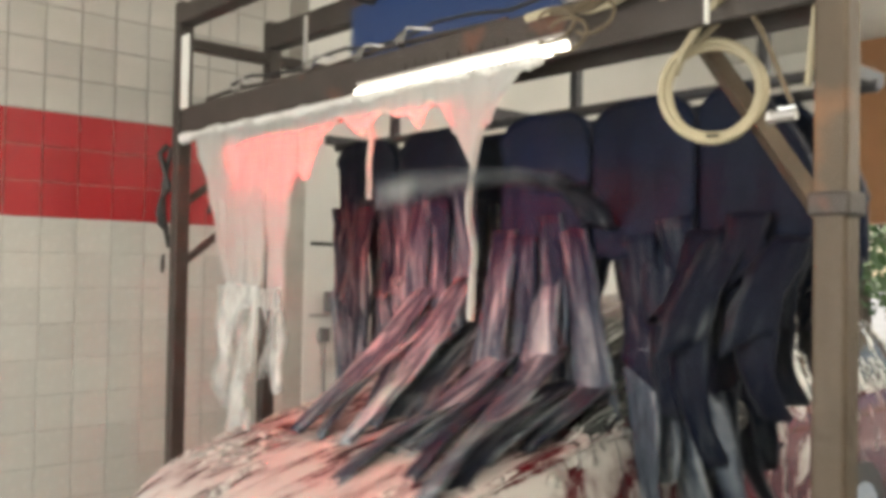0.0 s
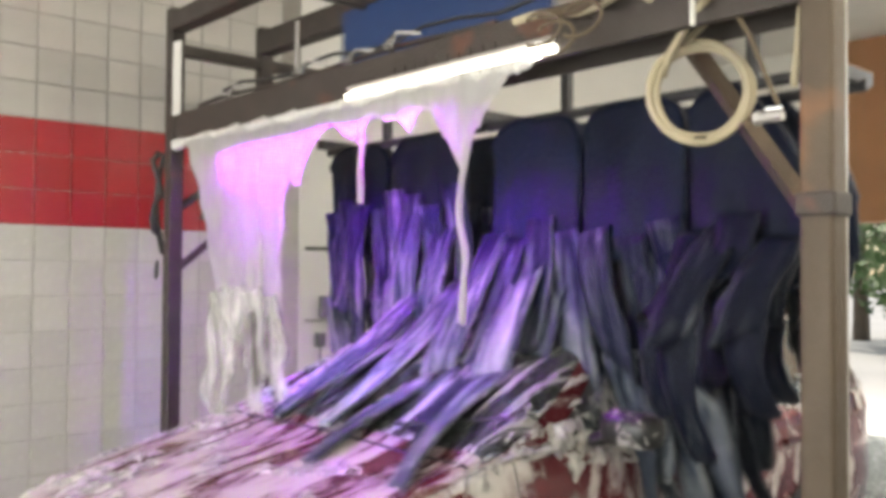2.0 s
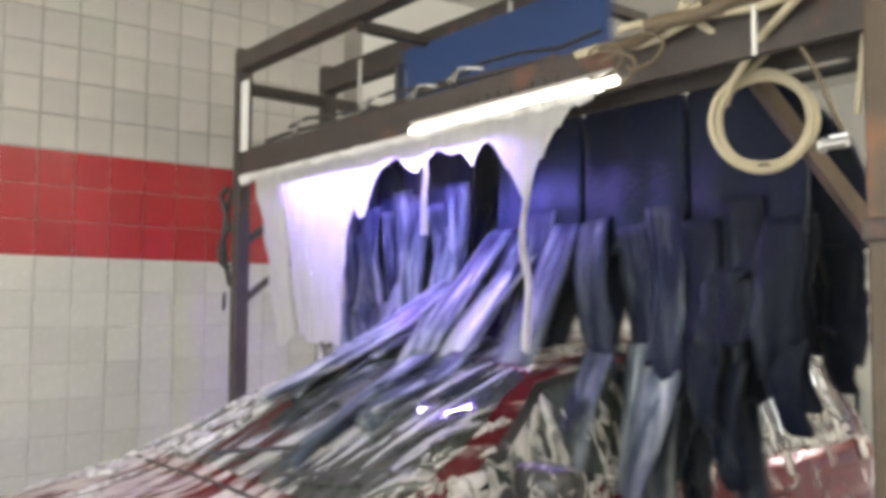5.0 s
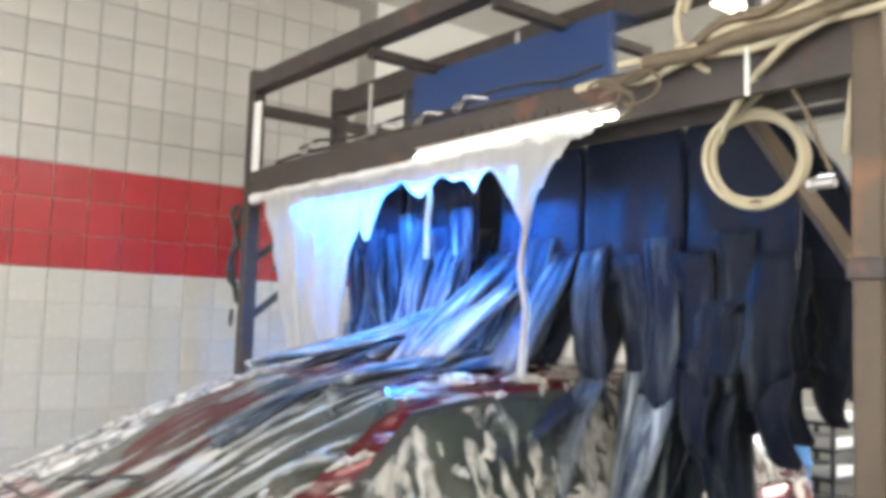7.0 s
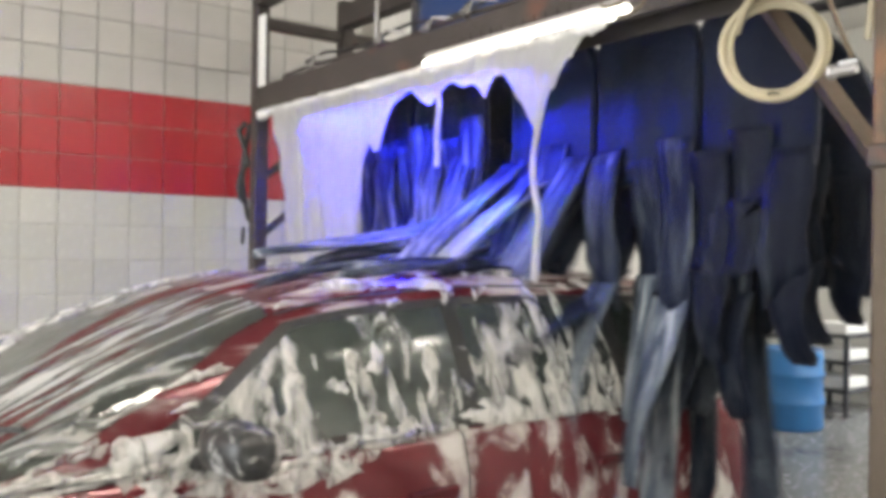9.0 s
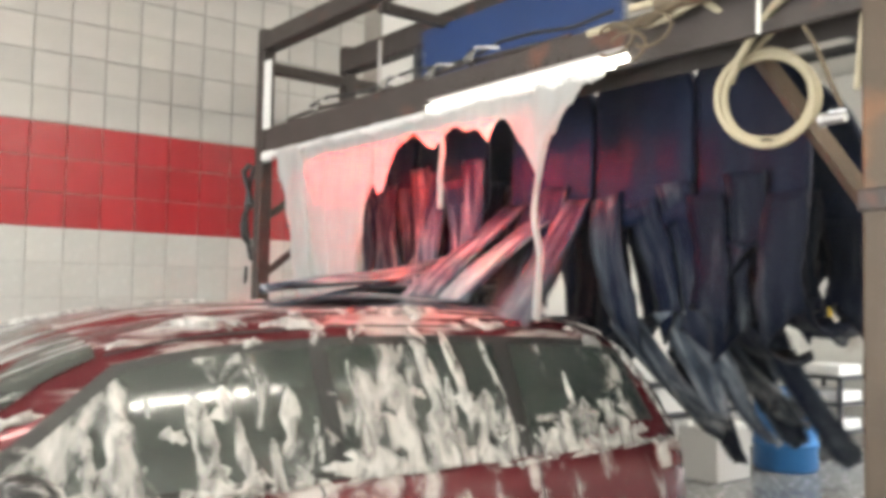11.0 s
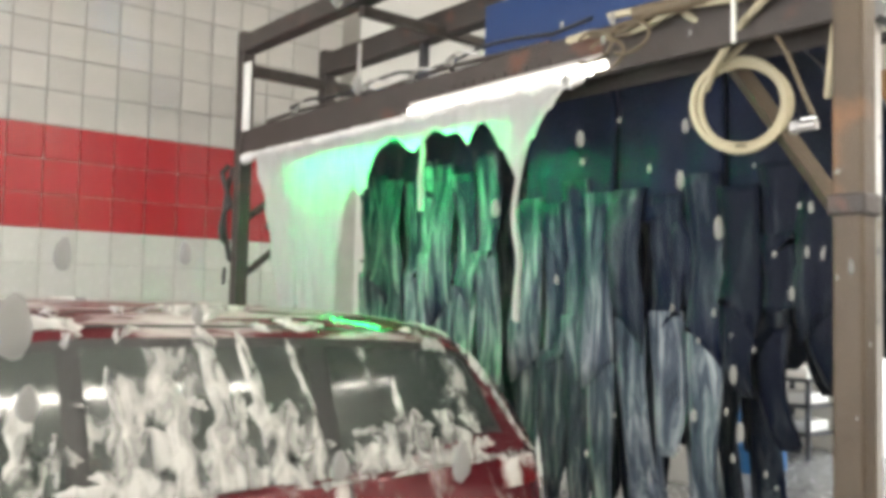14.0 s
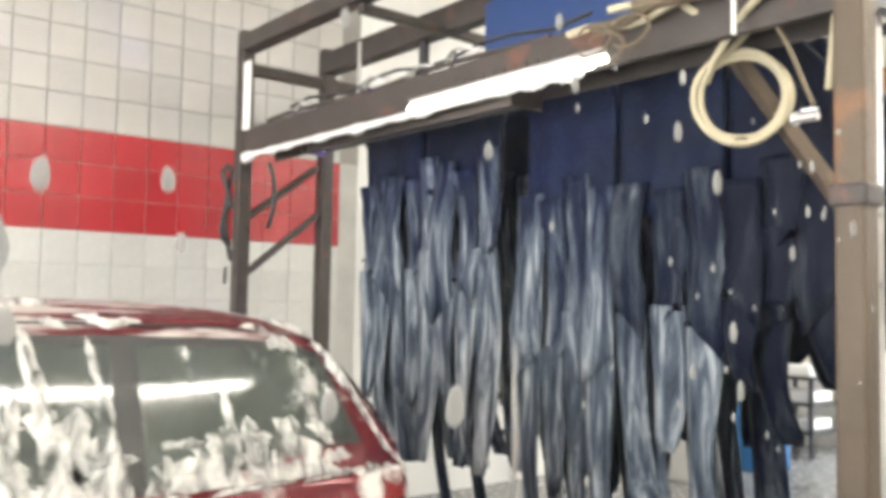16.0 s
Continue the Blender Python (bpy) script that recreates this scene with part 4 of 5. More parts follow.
# windscreen, rear window, bonnet seam
def top_pane(x0, x1, inset0, inset1, out, n=18, m=12):
    bm = bmesh.new()
    g = []
    for k in range(m + 1):
        s = k / m
        xf = x0 + (x1 - x0) * s
        inset = inset0 + (inset1 - inset0) * s
        row = []
        for i in range(-n, n + 1):
            v = 14 - abs(i) / n * (14 - inset)
            row.append(bm.verts.new(skin(xf, v, -1 if i < 0 else 1, out)))
        g.append(row)
    for k in range(m):
        for i in range(2 * n):
            bm.faces.new((g[k][i], g[k][i + 1], g[k + 1][i + 1], g[k + 1][i]))
    bmesh.ops.recalc_face_normals(bm, faces=bm.faces)
    return bm


part("windscreen", top_pane(1.24, 2.08, 8.0, 10.4, 0.006), WINDSCREEN, car, "windscreen under streaks of foam", smooth=True)
part("rear_window", top_pane(4.09, 4.27, 10.7, 9.5, 0.006), WINDSCREEN, car, smooth=True)
part("bonnet_seam", top_pane(1.17, 1.185, 9.0, 9.0, 0.003, 18, 1), BLACK, car)
for k in (-0.3, 0.25):
    part("wiper", rod(bmesh.new(), (1.27 - LEN, k, 1.045), (1.40 - LEN, k - 0.45, 1.11), 0.008, 6), BLACK, car)

# foam on the car: fingers running down the windows, splashes and lumps
rnd = random.Random(11)
bm = bmesh.new()


def finger(xf, v_top, v_low, width, side=-1, lean=0.0, thick=0.006):
    n, m = 12, 6
    g = []
    for k in range(n + 1):
        s = k / n
        v = v_top + (v_low - v_top) * s
        wd = width * min(1.0, 6 * s) ** 0.5 * (0.80 + 0.22 * s) * (0.8 + 0.6 * noise.noise(Vector((xf * 9, v * 2.8, side)))) * (0.2 if k == 0 else 1)
        cx = xf + lean * s + 0.018 * noise.noise(Vector((xf * 5, v * 1.4, 4)))
        row = []
        for i in range(m + 1):
            u = i / m * 2 - 1
            row.append(bm.verts.new(skin(min(4.38, max(0.02, cx + u * wd / 2)), v, side, 0.008 + thick * max(0, 1 - u * u) ** 0.5 * (0.5 + 0.5 * s))))
        g.append(row)
    for k in range(n):
        for i in range(m):
            bm.faces.new((g[k][i], g[k][i + 1], g[k + 1][i + 1], g[k + 1][i]))


def splash(xf, v, rx, rv, side=-1, thick=0.012):
    n, rings = 14, 3
    c = bm.verts.new(skin(xf, v, side, 0.008 + thick))
    prev = None
    ph = rnd.uniform(0, 6)
    for r in range(1, rings + 1):
        f = r / rings
        ring = []
        for k in range(n):
            a = k * math.tau / n
            q = f * (0.75 + 0.35 * math.sin(2 * a + ph) + 0.25 * math.sin(5 * a + 2 * ph))
            ring.append(bm.verts.new(skin(min(4.39, max(0.01, xf + rx * q * math.cos(a))), min(13.99, max(0.5, v + rv * q * math.sin(a))), side, 0.006 + thick * (1 - f ** 2) ** 0.5)))
        for k in range(n):
            if prev is None:
                bm.faces.new((c, ring[k], ring[(k + 1) % n]))
            else:
                bm.faces.new((prev[k], ring[k], ring[(k + 1) % n], prev[(k + 1) % n]))
        prev = ring


for xf in (1.62, 1.78, 2.02, 2.13, 2.30, 2.36, 2.55, 2.60, 2.84, 2.97, 3.02, 3.09, 3.17, 3.28, 3.36, 3.41):
    finger(xf + rnd.uniform(-0.02, 0.02), rnd.uniform(7.7, 9.2), 6.9, rnd.uniform(0.045, 0.11), -1, rnd.uniform(-0.03, 0.05))
for xf, vt, wd in ((2.40, 9.1, 0.05), (2.82, 9.4, 0.05), (3.10, 10.4, 0.09), (3.22, 10.2, 0.06), (3.38, 9.9, 0.05)):
    finger(xf, vt, 7.1, wd, -1, 0.06)
for xf in (3.55, 3.62, 3.72, 3.80, 3.90, 3.97):
    finger(xf, rnd.uniform(7.6, 8.6), 6.8, rnd.uniform(0.07, 0.12), -1, rnd.uniform(-0.05, 0.08))
finger(3.74, 9.0, 7.9, 0.04, -1, 0.01)
for xf, vt, wd in ((1.70, 7.6, 0.16), (2.10, 8.0, 0.20), (2.34, 7.7, 0.14), (2.60, 8.1, 0.10), (2.92, 8.3, 0.18), (3.12, 8.0, 0.20), (3.34, 7.8, 0.16), (3.66, 7.5, 0.22), (3.92, 7.4, 0.20)):
    finger(xf, vt, 6.8, wd, -1, 0.02, 0.004)
for k in range(14):
    splash(rnd.uniform(3.5, 4.1), rnd.uniform(6.9, 8.0), rnd.uniform(0.02, 0.07), rnd.uniform(0.1, 0.35), -1, 0.01)
for k in range(16):
    splash(rnd.uniform(1.6, 3.45), rnd.uniform(7.0, 8.9), rnd.uniform(0.012, 0.04), rnd.uniform(0.06, 0.28), -1, 0.008)
for k in range(20):
    splash(rnd.uniform(3.3, 4.25), rnd.uniform(6.2, 7.1), rnd.uniform(0.03, 0.09), rnd.uniform(0.15, 0.4), -1, 0.008)
for k in range(34):
    splash(rnd.uniform(0.9, 2.6), rnd.uniform(5.6, 7.1), rnd.uniform(0.06, 0.16), rnd.uniform(0.2, 0.6), -1, 0.010)
for k in range(16):
    splash(rnd.uniform(1.9, 4.0), rnd.uniform(9.9, 11.4), rnd.uniform(0.02, 0.06), rnd.uniform(0.15, 0.5), -1, 0.010)
for k in range(4):
    splash(rnd.uniform(2.1, 3.2), rnd.uniform(10.5, 11.6), rnd.uniform(0.07, 0.16), rnd.uniform(0.3, 0.6), -1, 0.02)
finger(4.06, 10.4, 9.2, 0.07, -1, 0.12, 0.02)
finger(4.12, 10.3, 7.3, 0.06, -1, 0.22, 0.012)
finger(4.02, 11.6, 9.6, 0.06, -1, 0.10, 0.012)
for k in range(44):
    sd = rnd.choice((-1, 1))
    splash(rnd.uniform(0.1, 1.15), rnd.uniform(6.8, 13.9), rnd.uniform(0.04, 0.13), rnd.uniform(0.15, 0.5), sd, 0.008)
for k in range(60):
    splash(rnd.uniform(0.3, 3.9), rnd.uniform(9.6, 12.5), rnd.uniform(0.05, 0.22), rnd.uniform(0.1, 0.3), 1, 0.014)
for k in range(20):
    splash(rnd.uniform(1.2, 1.95), rnd.uniform(7.4, 10.8), rnd.uniform(0.03, 0.09), rnd.uniform(0.12, 0.4), -1, 0.010)
for k in range(46):
    splash(rnd.uniform(1.15, 2.4), rnd.uniform(8.6, 12.0), rnd.uniform(0.06, 0.20), rnd.uniform(0.2, 0.5), 1, 0.014)
for k in range(22):
    splash(rnd.uniform(2.5, 4.15), rnd.uniform(6.9, 7.9), rnd.uniform(0.04, 0.11), rnd.uniform(0.2, 0.5), -1, 0.008)
for xf, v, rx, rv in ((1.50, 7.3, 0.16, 0.5), (1.66, 7.6, 0.15, 0.8), (1.62, 7.1, 0.18, 0.5), (1.84, 7.2, 0.14, 0.6), (1.98, 7.1, 0.15, 0.4), (1.40, 7.6, 0.10, 0.7), (2.40, 7.0, 0.16, 0.7)):
    splash(xf, v, rx, rv, -1, 0.03)
bmesh.ops.recalc_face_normals(bm, faces=bm.faces)
tagged(part("soap_foam", bm, FOAM_C, car, "white foam fingers and splashes on the car", smooth=True), kind="stuff")

# ---- things behind the arch ----
barrel = empty("barrel", pose(7.55, 4.51, 0), "blue plastic drum standing on the wet floor", "barrel")
bm = bmesh.new()
prof = ((0.0, 0.0), (0.26, 0.0), (0.28, 0.03), (0.275, 0.26), (0.29, 0.28), (0.29, 0.31), (0.275, 0.33), (0.275, 0.57), (0.29, 0.59), (0.29, 0.62), (0.275, 0.64), (0.28, 0.85), (0.265, 0.88), (0.25, 0.88), (0.24, 0.86), (0.0, 0.86))
prof = tuple((r, 0.82 * z) for r, z in prof)
rings = [[bm.verts.new((r * math.cos(k * math.tau / 32), r * math.sin(k * math.tau / 32), z)) for k in range(32)] if r else [bm.verts.new((0, 0, z))] for r, z in prof]
for a, b in zip(rings, rings[1:]):
    for k in range(32):
        q = [a[k % len(a)], a[(k + 1) % len(a)], b[(k + 1) % len(b)], b[k % len(b)]]
        bm.faces.new(list(dict.fromkeys(q)))
part("body", bm, BARREL, barrel, smooth=True)
for dx in (-0.12, 0.12):
    part("bung", rod(bmesh.new(), (dx, 0, 0.70), (dx, 0, 0.726), 0.03, 16), BLACK, barrel)
sw = empty("junction_box", pose(3.86, YW - 0.01, 1.36), "grey electrical box on the white wall", "electrical box")
part("box", cuboid(-0.07, 0.07, -0.08, 0.0, -0.07, 0.08, 0.008), GREY, sw)
part("cover", cuboid(-0.055, 0.055, -0.088, -0.081, -0.055, 0.06, 0.003), GALV, sw)
hose("conduit", [(3.66, YW - 0.03, 1.27), (4.0, YW - 0.03, 1.27), (4.6, YW - 0.03, 1.27), (5.2, YW - 0.03, 1.27)], 0.011, GALV, "thin grey conduit along the white wall", "conduit")
hose("conduit", [(3.66, YW - 0.03, 1.78), (4.2, YW - 0.03, 1.78), (5.2, YW - 0.03, 1.78)], 0.011, BLACK, "thin black pipe along the white wall", "conduit")
hose("cable", [(3.93, YW - 0.06, 1.33), (4.1, YW - 0.06, 1.33), (4.22, YW - 0.06, 1.27), (4.27, YW - 0.07, 1.12)], 0.012, BLACK, "black cable from the box to the motor", "cable")
sw2 = empty("switch", pose(3.79, YW - 0.01, 1.13), "small grey switch with a cable drop", "switch")
part("box", cuboid(-0.035, 0.035, -0.04, 0.0, -0.05, 0.05, 0.004), GREY, sw2)
part("cable_drop", rod(bmesh.new(), (0, -0.02, -0.05), (0, -0.02, -0.55), 0.008), GREY, sw2)
mo = empty("pump_motor", pose(4.38, YW - 0.18, 1.05), "dark electric pump motor on a wall bracket", "motor")
part("housing", rod(bmesh.new(), (-0.16, 0, 0), (0.16, 0, 0), 0.12, 24), DARKMETAL, mo)
for k in range(7):
    part("fin", rod(bmesh.new(), (-0.12 + 0.04 * k, 0, 0), (-0.11 + 0.04 * k, 0, 0), 0.135, 24), DARKMETAL, mo)
part("end_cap", rod(bmesh.new(), (0.16, 0, 0), (0.22, 0, 0), 0.09, 20), GALV, mo)
part("bracket", cuboid(-0.14, 0.14, -0.1, 0.168, -0.17, -0.138), GALV, mo)
for z, x0 in ((0.42, 4.6), (0.72, 5.0)):
    hose("wall_pipe", [(x0 + i, YW - 0.06, z) for i in range(5)], 0.03, DARKMETAL, "dark pipe running low along the white wall", "pipe")
lab = empty("label_plate", pose(X_END - 0.004, 5.1, 1.45), "small yellow warning plate on the white wall", "sign")
part("plate", cuboid(-0.006, 0.0, -0.09, 0.09, -0.11, 0.11), YELLOW, lab)
for k in range(3):
    part("bar", cuboid(-0.009, -0.0065, -0.06, 0.06, -0.07 + 0.05 * k, -0.055 + 0.05 * k), BLACK, lab)
for gy in (2.02, 2.3):
    g = empty("guide_rail", pose(0, gy - 0.1, 0), "low steel tyre guide rail along the conveyor", "rail", "guide rails")
    part("rail", rod(bmesh.new(), (-3.5, 0, 0.14), (8.5, 0, 0.14), 0.03, 10), GALV, g)
    for gx in range(-3, 9, 2):
        part("stand", cuboid(gx - 0.03, gx + 0.03, -0.03, 0.03, 0, 0.125), STEEL, g)

blk = empty("concrete_block", pose(6.62, 4.62, 0), "low grey concrete block topped with white wash foam", "block")
part("block", cuboid(-0.24, 0.24, -0.2, 0.2, 0.0, 0.44, 0.02), YARD, blk)
bm = bmesh.new()
for k in range(40):
    r = 0.05 + 0.06 * abs(noise.noise(Vector((k * 1.7, 0, 3))))
    bmesh.ops.create_icosphere(bm, subdivisions=1, radius=1, matrix=Matrix.LocRotScale((0.2 * math.sin(k * 2.4), 0.17 * math.cos(k * 1.9), 0.45), None, (r, r, r * 0.7)))
part("foam_cap", bm, FOAM_D, blk, "heap of white foam", smooth=True)
rack = empty("steel_rack", pose(8.75, 4.72, 0), "low dark steel rack with pale trays by the wall", "rack")
for lx in (-0.28, 0.28):
    for ly in (-0.24, 0.24):
        part("leg", cuboid(lx - 0.02, lx + 0.02, ly - 0.02, ly + 0.02, 0.0, 0.78), DARKMETAL, rack)
for z in (0.22, 0.50, 0.76):
    part("shelf", cuboid(-0.30, 0.30, -0.26, 0.26, z, z + 0.03, 0.004), DARKMETAL, rack)
for z in (0.252, 0.532, 0.792):
    part("tray", cuboid(-0.22, 0.22, -0.2, 0.2, z, z + 0.11, 0.015), WHITE, rack, "pale plastic tray")

# ---- clear pane close to the camera, hit by flying foam; its frame is added, unseen ----
SCREEN_Y = 0.24
CLEAR = bpy.data.materials.new("clear_screen_glass")
CLEAR.use_nodes = True
gn, gl = CLEAR.node_tree.nodes, CLEAR.node_tree.links
g_clear, g_gloss, g_mix = gn.new("ShaderNodeBsdfTransparent"), gn.new("ShaderNodeBsdfGlossy"), gn.new("ShaderNodeMixShader")
g_gloss.inputs["Roughness"].default_value = 0.25
g_mix.inputs[0].default_value = 0.006
gl.new(g_clear.outputs[0], g_mix.inputs[1]); gl.new(g_gloss.outputs[0], g_mix.inputs[2]); gl.new(g_mix.outputs[0], gn["Material Output"].inputs[0])
screen = empty("viewing_pane", pose(0.55, SCREEN_Y + 0.004, 0), "clear glass pane in an added slim steel frame", "screen", kind="structure")
pane = part("pane", cuboid(-1.25, 1.25, -0.003, 0.003, 0.62, 2.58), CLEAR, screen, "clear glass pane")
pane.visible_shadow = False
for px in (-1.27, 1.27):
    part("upright", cuboid(px - 0.018, px + 0.018, -0.02, 0.02, 0.0, 2.62, 0.004), GALV, screen)
for pz in (0.60, 2.60):
    part("rail", cuboid(-1.252, 1.252, -0.018, 0.018, pz - 0.018, pz + 0.018, 0.004), GALV, screen)
SPOT = foam_material("foam_drop", 0.5, 0.55)
sn, sl = SPOT.node_tree.nodes, SPOT.node_tree.links
s_out, s_mix, s_clear = sn["Material Output"], sn.new("ShaderNodeMixShader"), sn.new("ShaderNodeBsdfTransparent")
s_old = s_out.inputs[0].links[0].from_socket
s_mix.inputs[0].default_value = 0.72
sl.new(s_clear.outputs[0], s_mix.inputs[1]); sl.new(s_old, s_mix.inputs[2]); sl.new(s_mix.outputs[0], s_out.inputs[0])
flecks = []


def foam_drop(x, z, r, k):
    """A drop of suds, flattened and run down a little where it hit the glass."""
    rnd = random.Random(k)
    bm = bmesh.new()
    bmesh.ops.create_icosphere(bm, subdivisions=2, radius=1)
    for v in bm.verts:
        w = 1 + 0.18 * noise.noise(v.co * 1.6 + Vector((k, 0, 0)))
        v.co = Vector((v.co.x * r * w * (0.85 - 0.15 * v.co.z), v.co.y * 0.0012 if r > 0.002 else v.co.y * 0.0008, v.co.z * r * w * rnd.uniform(1.35, 1.6)))
    ob = tagged(part("foam_drop", bm, SPOT, smooth=True), "small pale drop of soap foam stuck on clear glass", "foam drop", "foam drops")
    flecks.append((ob, Vector((x, SCREEN_Y + 0.008, z)), k))
    return ob


BIG_DROPS = ((0.073, 1.525, 0.0034), (0.248, 1.553, 0.0027), (0.429, 1.476, 0.0038), (0.436, 1.444, 0.0041), (0.301, 1.59, 0.0027), (0.379, 1.579, 0.0036), (0.232, 1.448, 0.0058), (0.065, 1.481, 0.0038), (0.383, 1.608, 0.0027), (0.176, 1.594, 0.0026), (0.166, 1.625, 0.003), (0.323, 1.652, 0.0025), (0.29, 1.617, 0.0026), (0.41, 1.51, 0.0018), (0.373, 1.512, 0.0015), (0.353, 1.582, 0.0017), (0.392, 1.456, 0.0027), (0.514, 1.576, 0.0028), (0.116, 1.507, 0.00245), (0.509, 1.548, 0.0025), (0.528, 1.547, 0.0021), (0.414, 1.556, 0.0045), (0.491, 1.522, 0.003), (0.566, 1.541, 0.0036), (0.111, 1.527, 0.0028), (0.173, 1.452, 0.0042), (0.06, 1.503, 0.0066))
for k, (dx, dz, dr) in enumerate(BIG_DROPS):
    foam_drop(dx, dz, dr, k)
d_rnd = random.Random(21)
for k in range(34):
    foam_drop(d_rnd.uniform(0.24, 0.62), d_rnd.uniform(1.40, 1.66), d_rnd.uniform(0.0007, 0.0018), 40 + k)

# ---- wall tiles ----
def tile_mesh(name, size, material):
    bm = cuboid(-size / 2, size / 2, -0.006, 0.0, -size / 2, size / 2)
    top = [v for v in bm.verts if v.co.y < -0.003]
    for v in top:
        v.co.x *= 0.975; v.co.z *= 0.975
    me = bpy.data.meshes.new(name)
    bm.to_mesh(me); bm.free()
    me.materials.append(material)
    return me


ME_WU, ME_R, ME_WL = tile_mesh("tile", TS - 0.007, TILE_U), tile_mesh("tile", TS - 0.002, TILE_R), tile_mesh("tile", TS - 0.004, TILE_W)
far_vs, far_fs, far_mat = [], [], []
for k in range(-5, 32):
    x = X_TILE - TS * (k + 0.5)
    for r in range(-8, 13):
        z = Z_TOP - TS * (r + 0.5)
        if z > 3.98 or z < 0.1:
            continue
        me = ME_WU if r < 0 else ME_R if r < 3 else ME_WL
        if 0.6 < x < 3.55 and z < 3.6 and z > 0.3:
            t = new("tile", me)
            t.parent = wall_far
            t.location = (x, YW - 0.0005, z)
        else:
            h, b = TS / 2 - 0.003, len(far_vs)
            far_vs += [(x - h, YW - 0.006, z - h), (x + h, YW - 0.006, z - h), (x + h, YW - 0.006, z + h), (x - h, YW - 0.006, z + h)]
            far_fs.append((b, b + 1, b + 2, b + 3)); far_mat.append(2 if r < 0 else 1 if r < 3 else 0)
me = bpy.data.meshes.new("tiling")
me.from_pydata(far_vs, [], far_fs)
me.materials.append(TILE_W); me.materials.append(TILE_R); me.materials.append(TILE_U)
for p, i in zip(me.polygons, far_mat):
    p.material_index = i
ob = new("tiling", me); ob.parent = wall_far; ob["kind"] = "stuff"
part("lower_backing", cuboid(-4.0, 3.62, YW - 0.0004, YW, 0.0, Z_TOP), GROUT_L, wall_far)


# ---- what moves ----
def rear_x(t):
    return float(np.interp(t, (0, 2.5, 4, 7, 8, 10.5, 11, 11.5, 12, 12.5, 13, 13.5, 14, 14.5, 15, 15.5, 16), (5.96, 5.29, 4.93, 4.12, 3.885, 3.18, 3.075, 2.95, 2.82, 2.68, 2.565, 2.46, 2.38, 2.275, 2.11, 1.935, 1.78)))


def car_top(x, y, t):
    """The height of the car's top under a point of the plan, 0 beside the car."""
    xf, dy = x - rear_x(t) + LEN, abs(y - CY)
    if not 0.02 < xf < LEN - 0.02:
        return 0.0
    pts = section(xf)
    if dy > 0.52:
        return 0.0
    ys, zs = [p[0] for p in pts[6:]][::-1], [p[1] for p in pts[6:]][::-1]
    return float(np.interp(dy, ys, zs))


def lean(t, pivot, length, start, gap=0.02):
    """How far a hanging piece leans forward so that it clears the car below it."""
    best = start
    for k in range(30):
        c, d = math.cos(radians(best)), math.sin(radians(best))
        if all(pivot.z - q * length * c > car_top(pivot.x - q * length * d, pivot.y, t) + gap for q in (0.3, 0.55, 0.8, 1.0)):
            return best
        best += 3.5
    return best


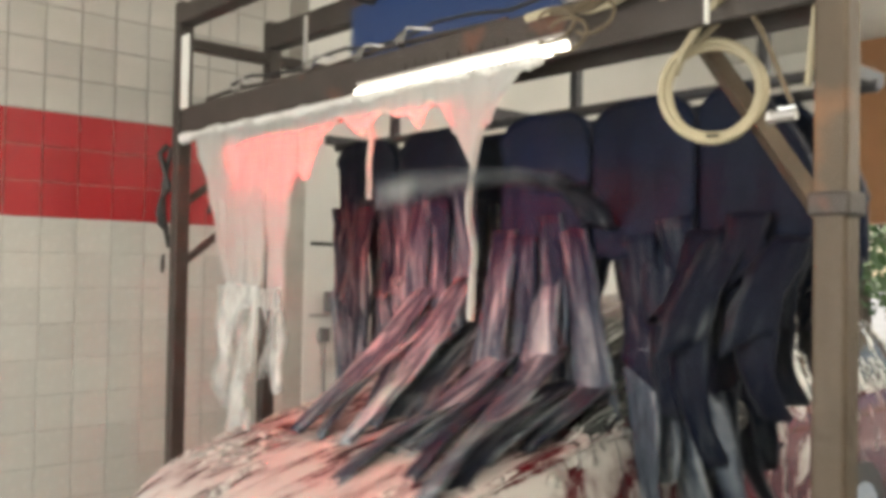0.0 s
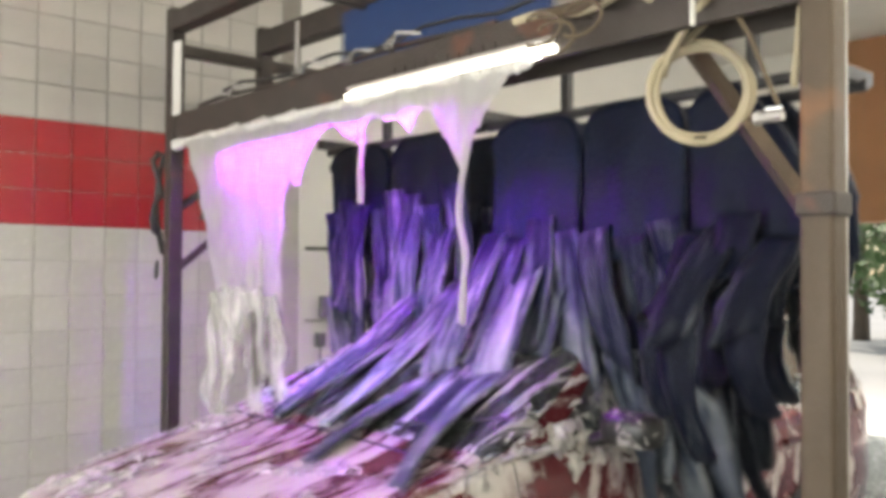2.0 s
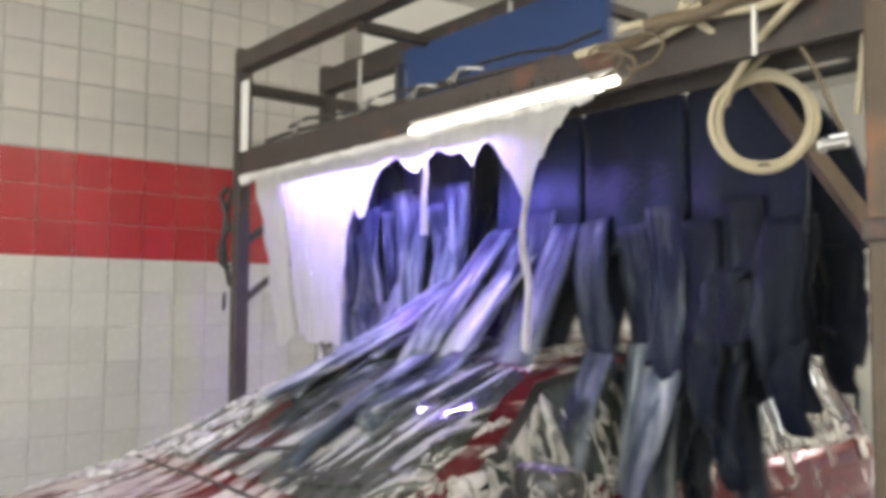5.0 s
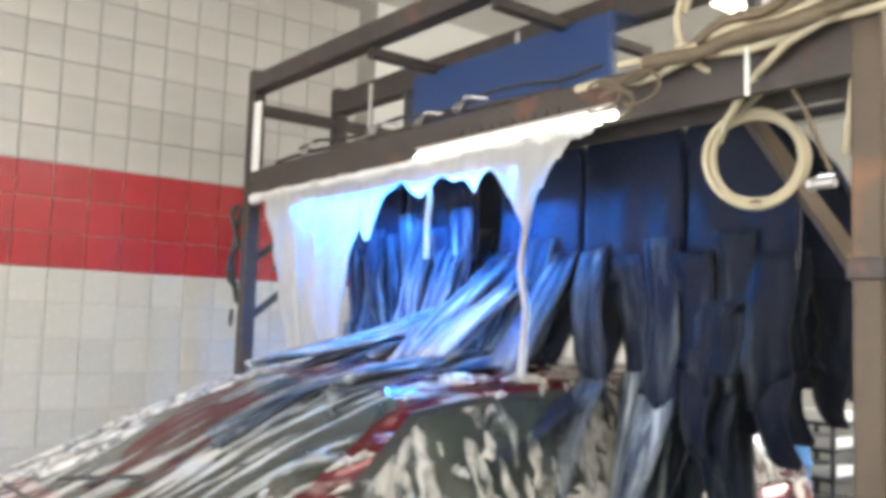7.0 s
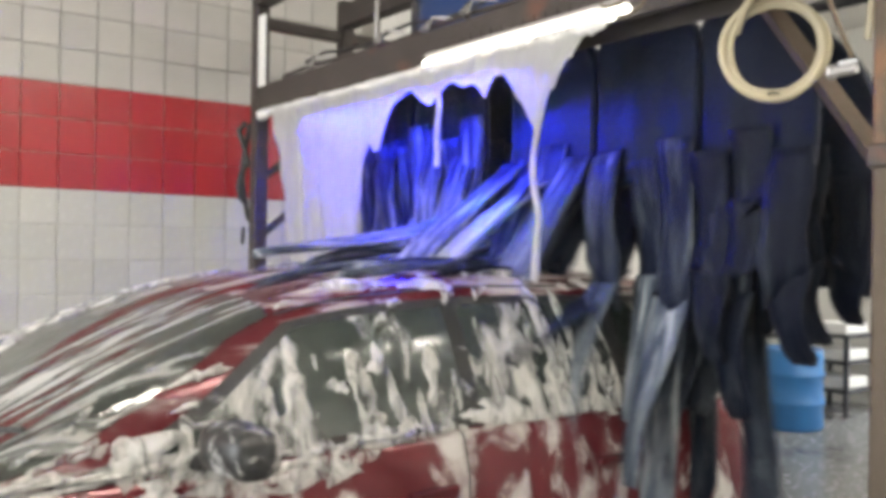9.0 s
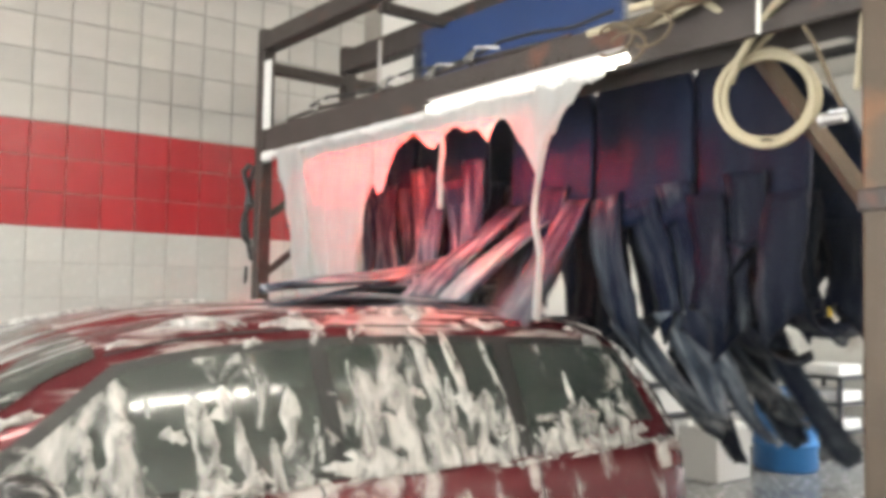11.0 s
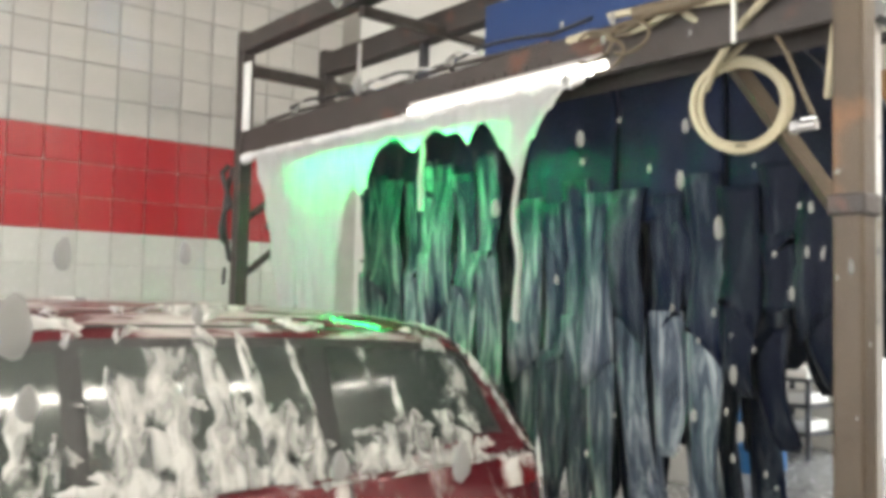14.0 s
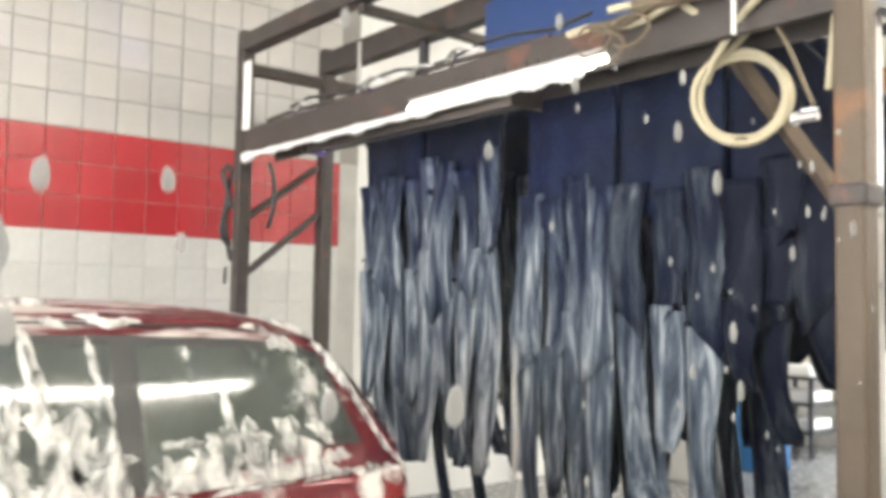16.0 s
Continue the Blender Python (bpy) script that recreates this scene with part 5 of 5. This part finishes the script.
def motions():
    walk(car, [(t / 2, pose(rear_x(t / 2), CY, 0)) for t in range(0, 33)])
    ts = [i * 0.25 for i in range(65)]
    for c in curtains:
        walk(c, [(t, Matrix.Translation(carriage(t))) for t in ts])
    walk(hood, [(t, pose(GX + 0.40, 3.0 + 0.65 * math.sin(phase(t) + 0.15), 0)) for t in ts])
    rnd = random.Random(5)
    for st, en, loc, half, low in strips:
        near = 0.10 if loc.y < 1.94 else 0.5 if loc.y < 2.3 else 0.45 if loc.y < 3.0 else 0.25
        lag, wild = rnd.uniform(-0.5, 0.5), rnd.uniform(0.7, 1.3)
        up, down, out = [], [], []
        for t in ts:
            fade = 1.0 if t < 12.2 else math.exp(-(t - 12.2) * 1.5)
            p = carriage(t) + loc
            drag = float(np.interp(t, (9.8, 10.4, 10.8, 11.2, 11.6, 11.9, 12.15, 12.6), (0, -0.5, -1.0, -1.0, 0.1, 1.7, 1.6, 0))) if loc.y < 2.46 else 0.0
            c1, c2 = math.cos(math.pi * (t - 0.5) + lag), math.cos(math.pi * (t - 0.75) + lag)
            a1 = lean(t, p, half, (2 + near * wild * (24 * c1 - 5)) * fade + 16 * wild * drag, -0.03)
            q = p - Vector((math.sin(radians(a1)), 0, math.cos(radians(a1)))) * half
            if 2.28 < loc.y < 2.40 and loc.x < 0:
                thrown = max(0.0, math.cos(math.pi * (t - 0.03))) ** 1.5 * float(np.interp(t, (0.6, 1.0, 7.3, 7.6, 8.6, 9.2), (1, 0, 0, 1, 1, 0)))
                a1 = max(a1, 116 * thrown)
            if loc.y < 1.94:
                lift = max(0.0, math.cos(math.pi * (t - 1.75))) ** 0.7 * float(np.interp(t, (8.6, 9.6), (1, 0)))
                a1 = max(a1, 52 * wild * lift)
            up.append(a1)
            down.append(100 * thrown if 2.28 < loc.y < 2.40 and loc.x < 0 and thrown > 0.25 else lean(t, q, low * 0.96, (4 + near * wild * (46 * c2 - 6)) * fade + (40 if drag > 0 else 60) * wild * drag, -0.05))
            # beside the cabin the strips are pushed outwards by the car's flank
            flank = 0.0
            if 0.9 < p.x - rear_x(t) + LEN < LEN + 0.05 and 2.10 < p.y < 2.50:
                flank = math.degrees(math.atan2(p.y - 2.10, half + 0.35))
            out.append(flank)
        soft = lambda v: [(v[max(0, i - 1)] + 2 * v[i] + v[min(len(v) - 1, i + 1)]) / 4 for i in range(len(v))]
        up, down, out = soft(up), soft(down), soft(out)
        rows_up, rows_low = [], []
        for t, a1, a2, flank in zip(ts, up, down, out):
            fade = 1.0 if t < STOP else math.exp(-(t - STOP) * 1.2)
            sway = (-near * wild * 24 * math.cos(math.pi * (t - 1.5) + lag) - 6 * near) * fade
            rows_up.append((t, pose(*loc, min(sway, -flank) if flank else sway, a1, 0)))
            rows_low.append((t, pose(0.010, 0, -half + 0.06, 0.6 * flank if flank else sway * 1.1, max(-80, min(86, a2 - a1)), 0)))
        walk(st, rows_up)
        walk(en, rows_low)
    # colour lamps: a step of the stand-in drum every 0.3845 s, its blank turned down near the end
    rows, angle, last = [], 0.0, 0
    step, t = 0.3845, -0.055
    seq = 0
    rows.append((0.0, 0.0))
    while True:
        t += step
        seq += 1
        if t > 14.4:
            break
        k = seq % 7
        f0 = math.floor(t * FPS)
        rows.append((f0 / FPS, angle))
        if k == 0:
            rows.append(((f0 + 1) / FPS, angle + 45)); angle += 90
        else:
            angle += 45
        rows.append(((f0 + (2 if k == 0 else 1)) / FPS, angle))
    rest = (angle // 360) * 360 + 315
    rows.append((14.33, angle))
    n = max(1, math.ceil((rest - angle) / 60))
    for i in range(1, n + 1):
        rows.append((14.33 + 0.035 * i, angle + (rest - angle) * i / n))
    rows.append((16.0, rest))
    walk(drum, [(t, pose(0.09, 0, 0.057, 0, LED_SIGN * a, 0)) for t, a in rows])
    # the foam sheet runs dry: its columns drop to the floor one after the other
    def drop(ob, t0, h):
        rows = [(0.0, pose(0, 0, 0)), (t0, pose(0, 0, 0))]
        for i in range(1, 7):
            s = i / 6
            rows.append((t0 + 0.42 * s, pose(0, 0, -h * s * s)))
        if rows[-1][0] < 15.9:
            rows.append((16.0, rows[-1][1]))
        walk(ob, rows)
    def swing(y, t, k):
        """A foam column's swing about its top, blown by the passing cloth."""
        still = float(np.interp(t, (10.5, 12.0), (1, 0)))
        a = still * (-15 * math.cos(math.pi * (t - 1.55)) - 2 + 2.5 * math.sin(4.3 * t + k))
        c = Vector((SX, y, ST))
        return Matrix.Translation(c) @ pose(0, 0, 0, a, 2 * still * math.sin(3.1 * t + k), 0) @ Matrix.Translation(-c)
    for k, (ob, t0) in enumerate(zip(columns, (15.62, 15.58, 15.48, 15.36))):
        y = (edges[k] + edges[k + 1]) / 2
        rows = [(0.25 * i, swing(y, 0.25 * i, k)) for i in range(50)] + [(t0, pose(0, 0, 0))]
        rows += [(min(16.0, t0 + 0.07 * i), pose(0, 0, -2.4 * (i / 6) ** 2)) for i in range(1, 7) if t0 + 0.07 * i <= 16.0]
        if rows[-1][0] < 15.95:
            rows.append((16.0, rows[-1][1]))
        walk(ob, rows)
    drop(over_arch, 14.56, 2.4)
    drop(stream_mid, 14.2, 2.4)
    drop(stream_top, 15.05, 2.4)
    drop(stream, 15.72, 2.4)
    # the torn lower ends swing on and tear off as the bonnet comes under them
    for k, ob in enumerate(ends):
        c = Vector((SX, (sheet_low[k] + sheet_low[k + 1]) / 2, 1.52))
        t0 = 4.5 + 0.12 * k
        rows = []
        for i in range(int(t0 / 0.25) + 1):
            t = 0.25 * i
            a = -15 * math.cos(math.pi * (t - 1.75) + 0.25 * k) + 5 * math.sin(5.1 * t + k)
            rows.append((t, Matrix.Translation(c) @ pose(0, 0, 0, a, 5 * math.sin(3.7 * t + k), 0) @ Matrix.Translation(-c)))
        rows += [(t0 + 0.1 * i, pose(0, 0, -2.0 * (i / 5) ** 2)) for i in range(1, 6)] + [(16.0, pose(0, 0, -2.0))]
        walk(ob, rows)
    # suds flung off the bar's foam lip land on the clear screen
    for ob, end, k in flecks:
        start = Vector((SX - 0.02, 2.05 + 0.03 * (k * 7 % 11), 2.30))
        t0 = 11.50 + 0.02 * (k * 5 % 9)
        rows = [(0.0, Matrix.Translation(start)), (t0, Matrix.Translation(start))]
        for i in range(1, 6):
            f = i / 5
            rows.append((t0 + 0.22 * f, Matrix.Translation(start.lerp(end, f) + Vector((0, 0, 0.25 * f * (1 - f))))))
        rows += [(t0 + 0.3, Matrix.Translation(end)), (16.0, Matrix.Translation(end))]
        walk(ob, rows)


motions()
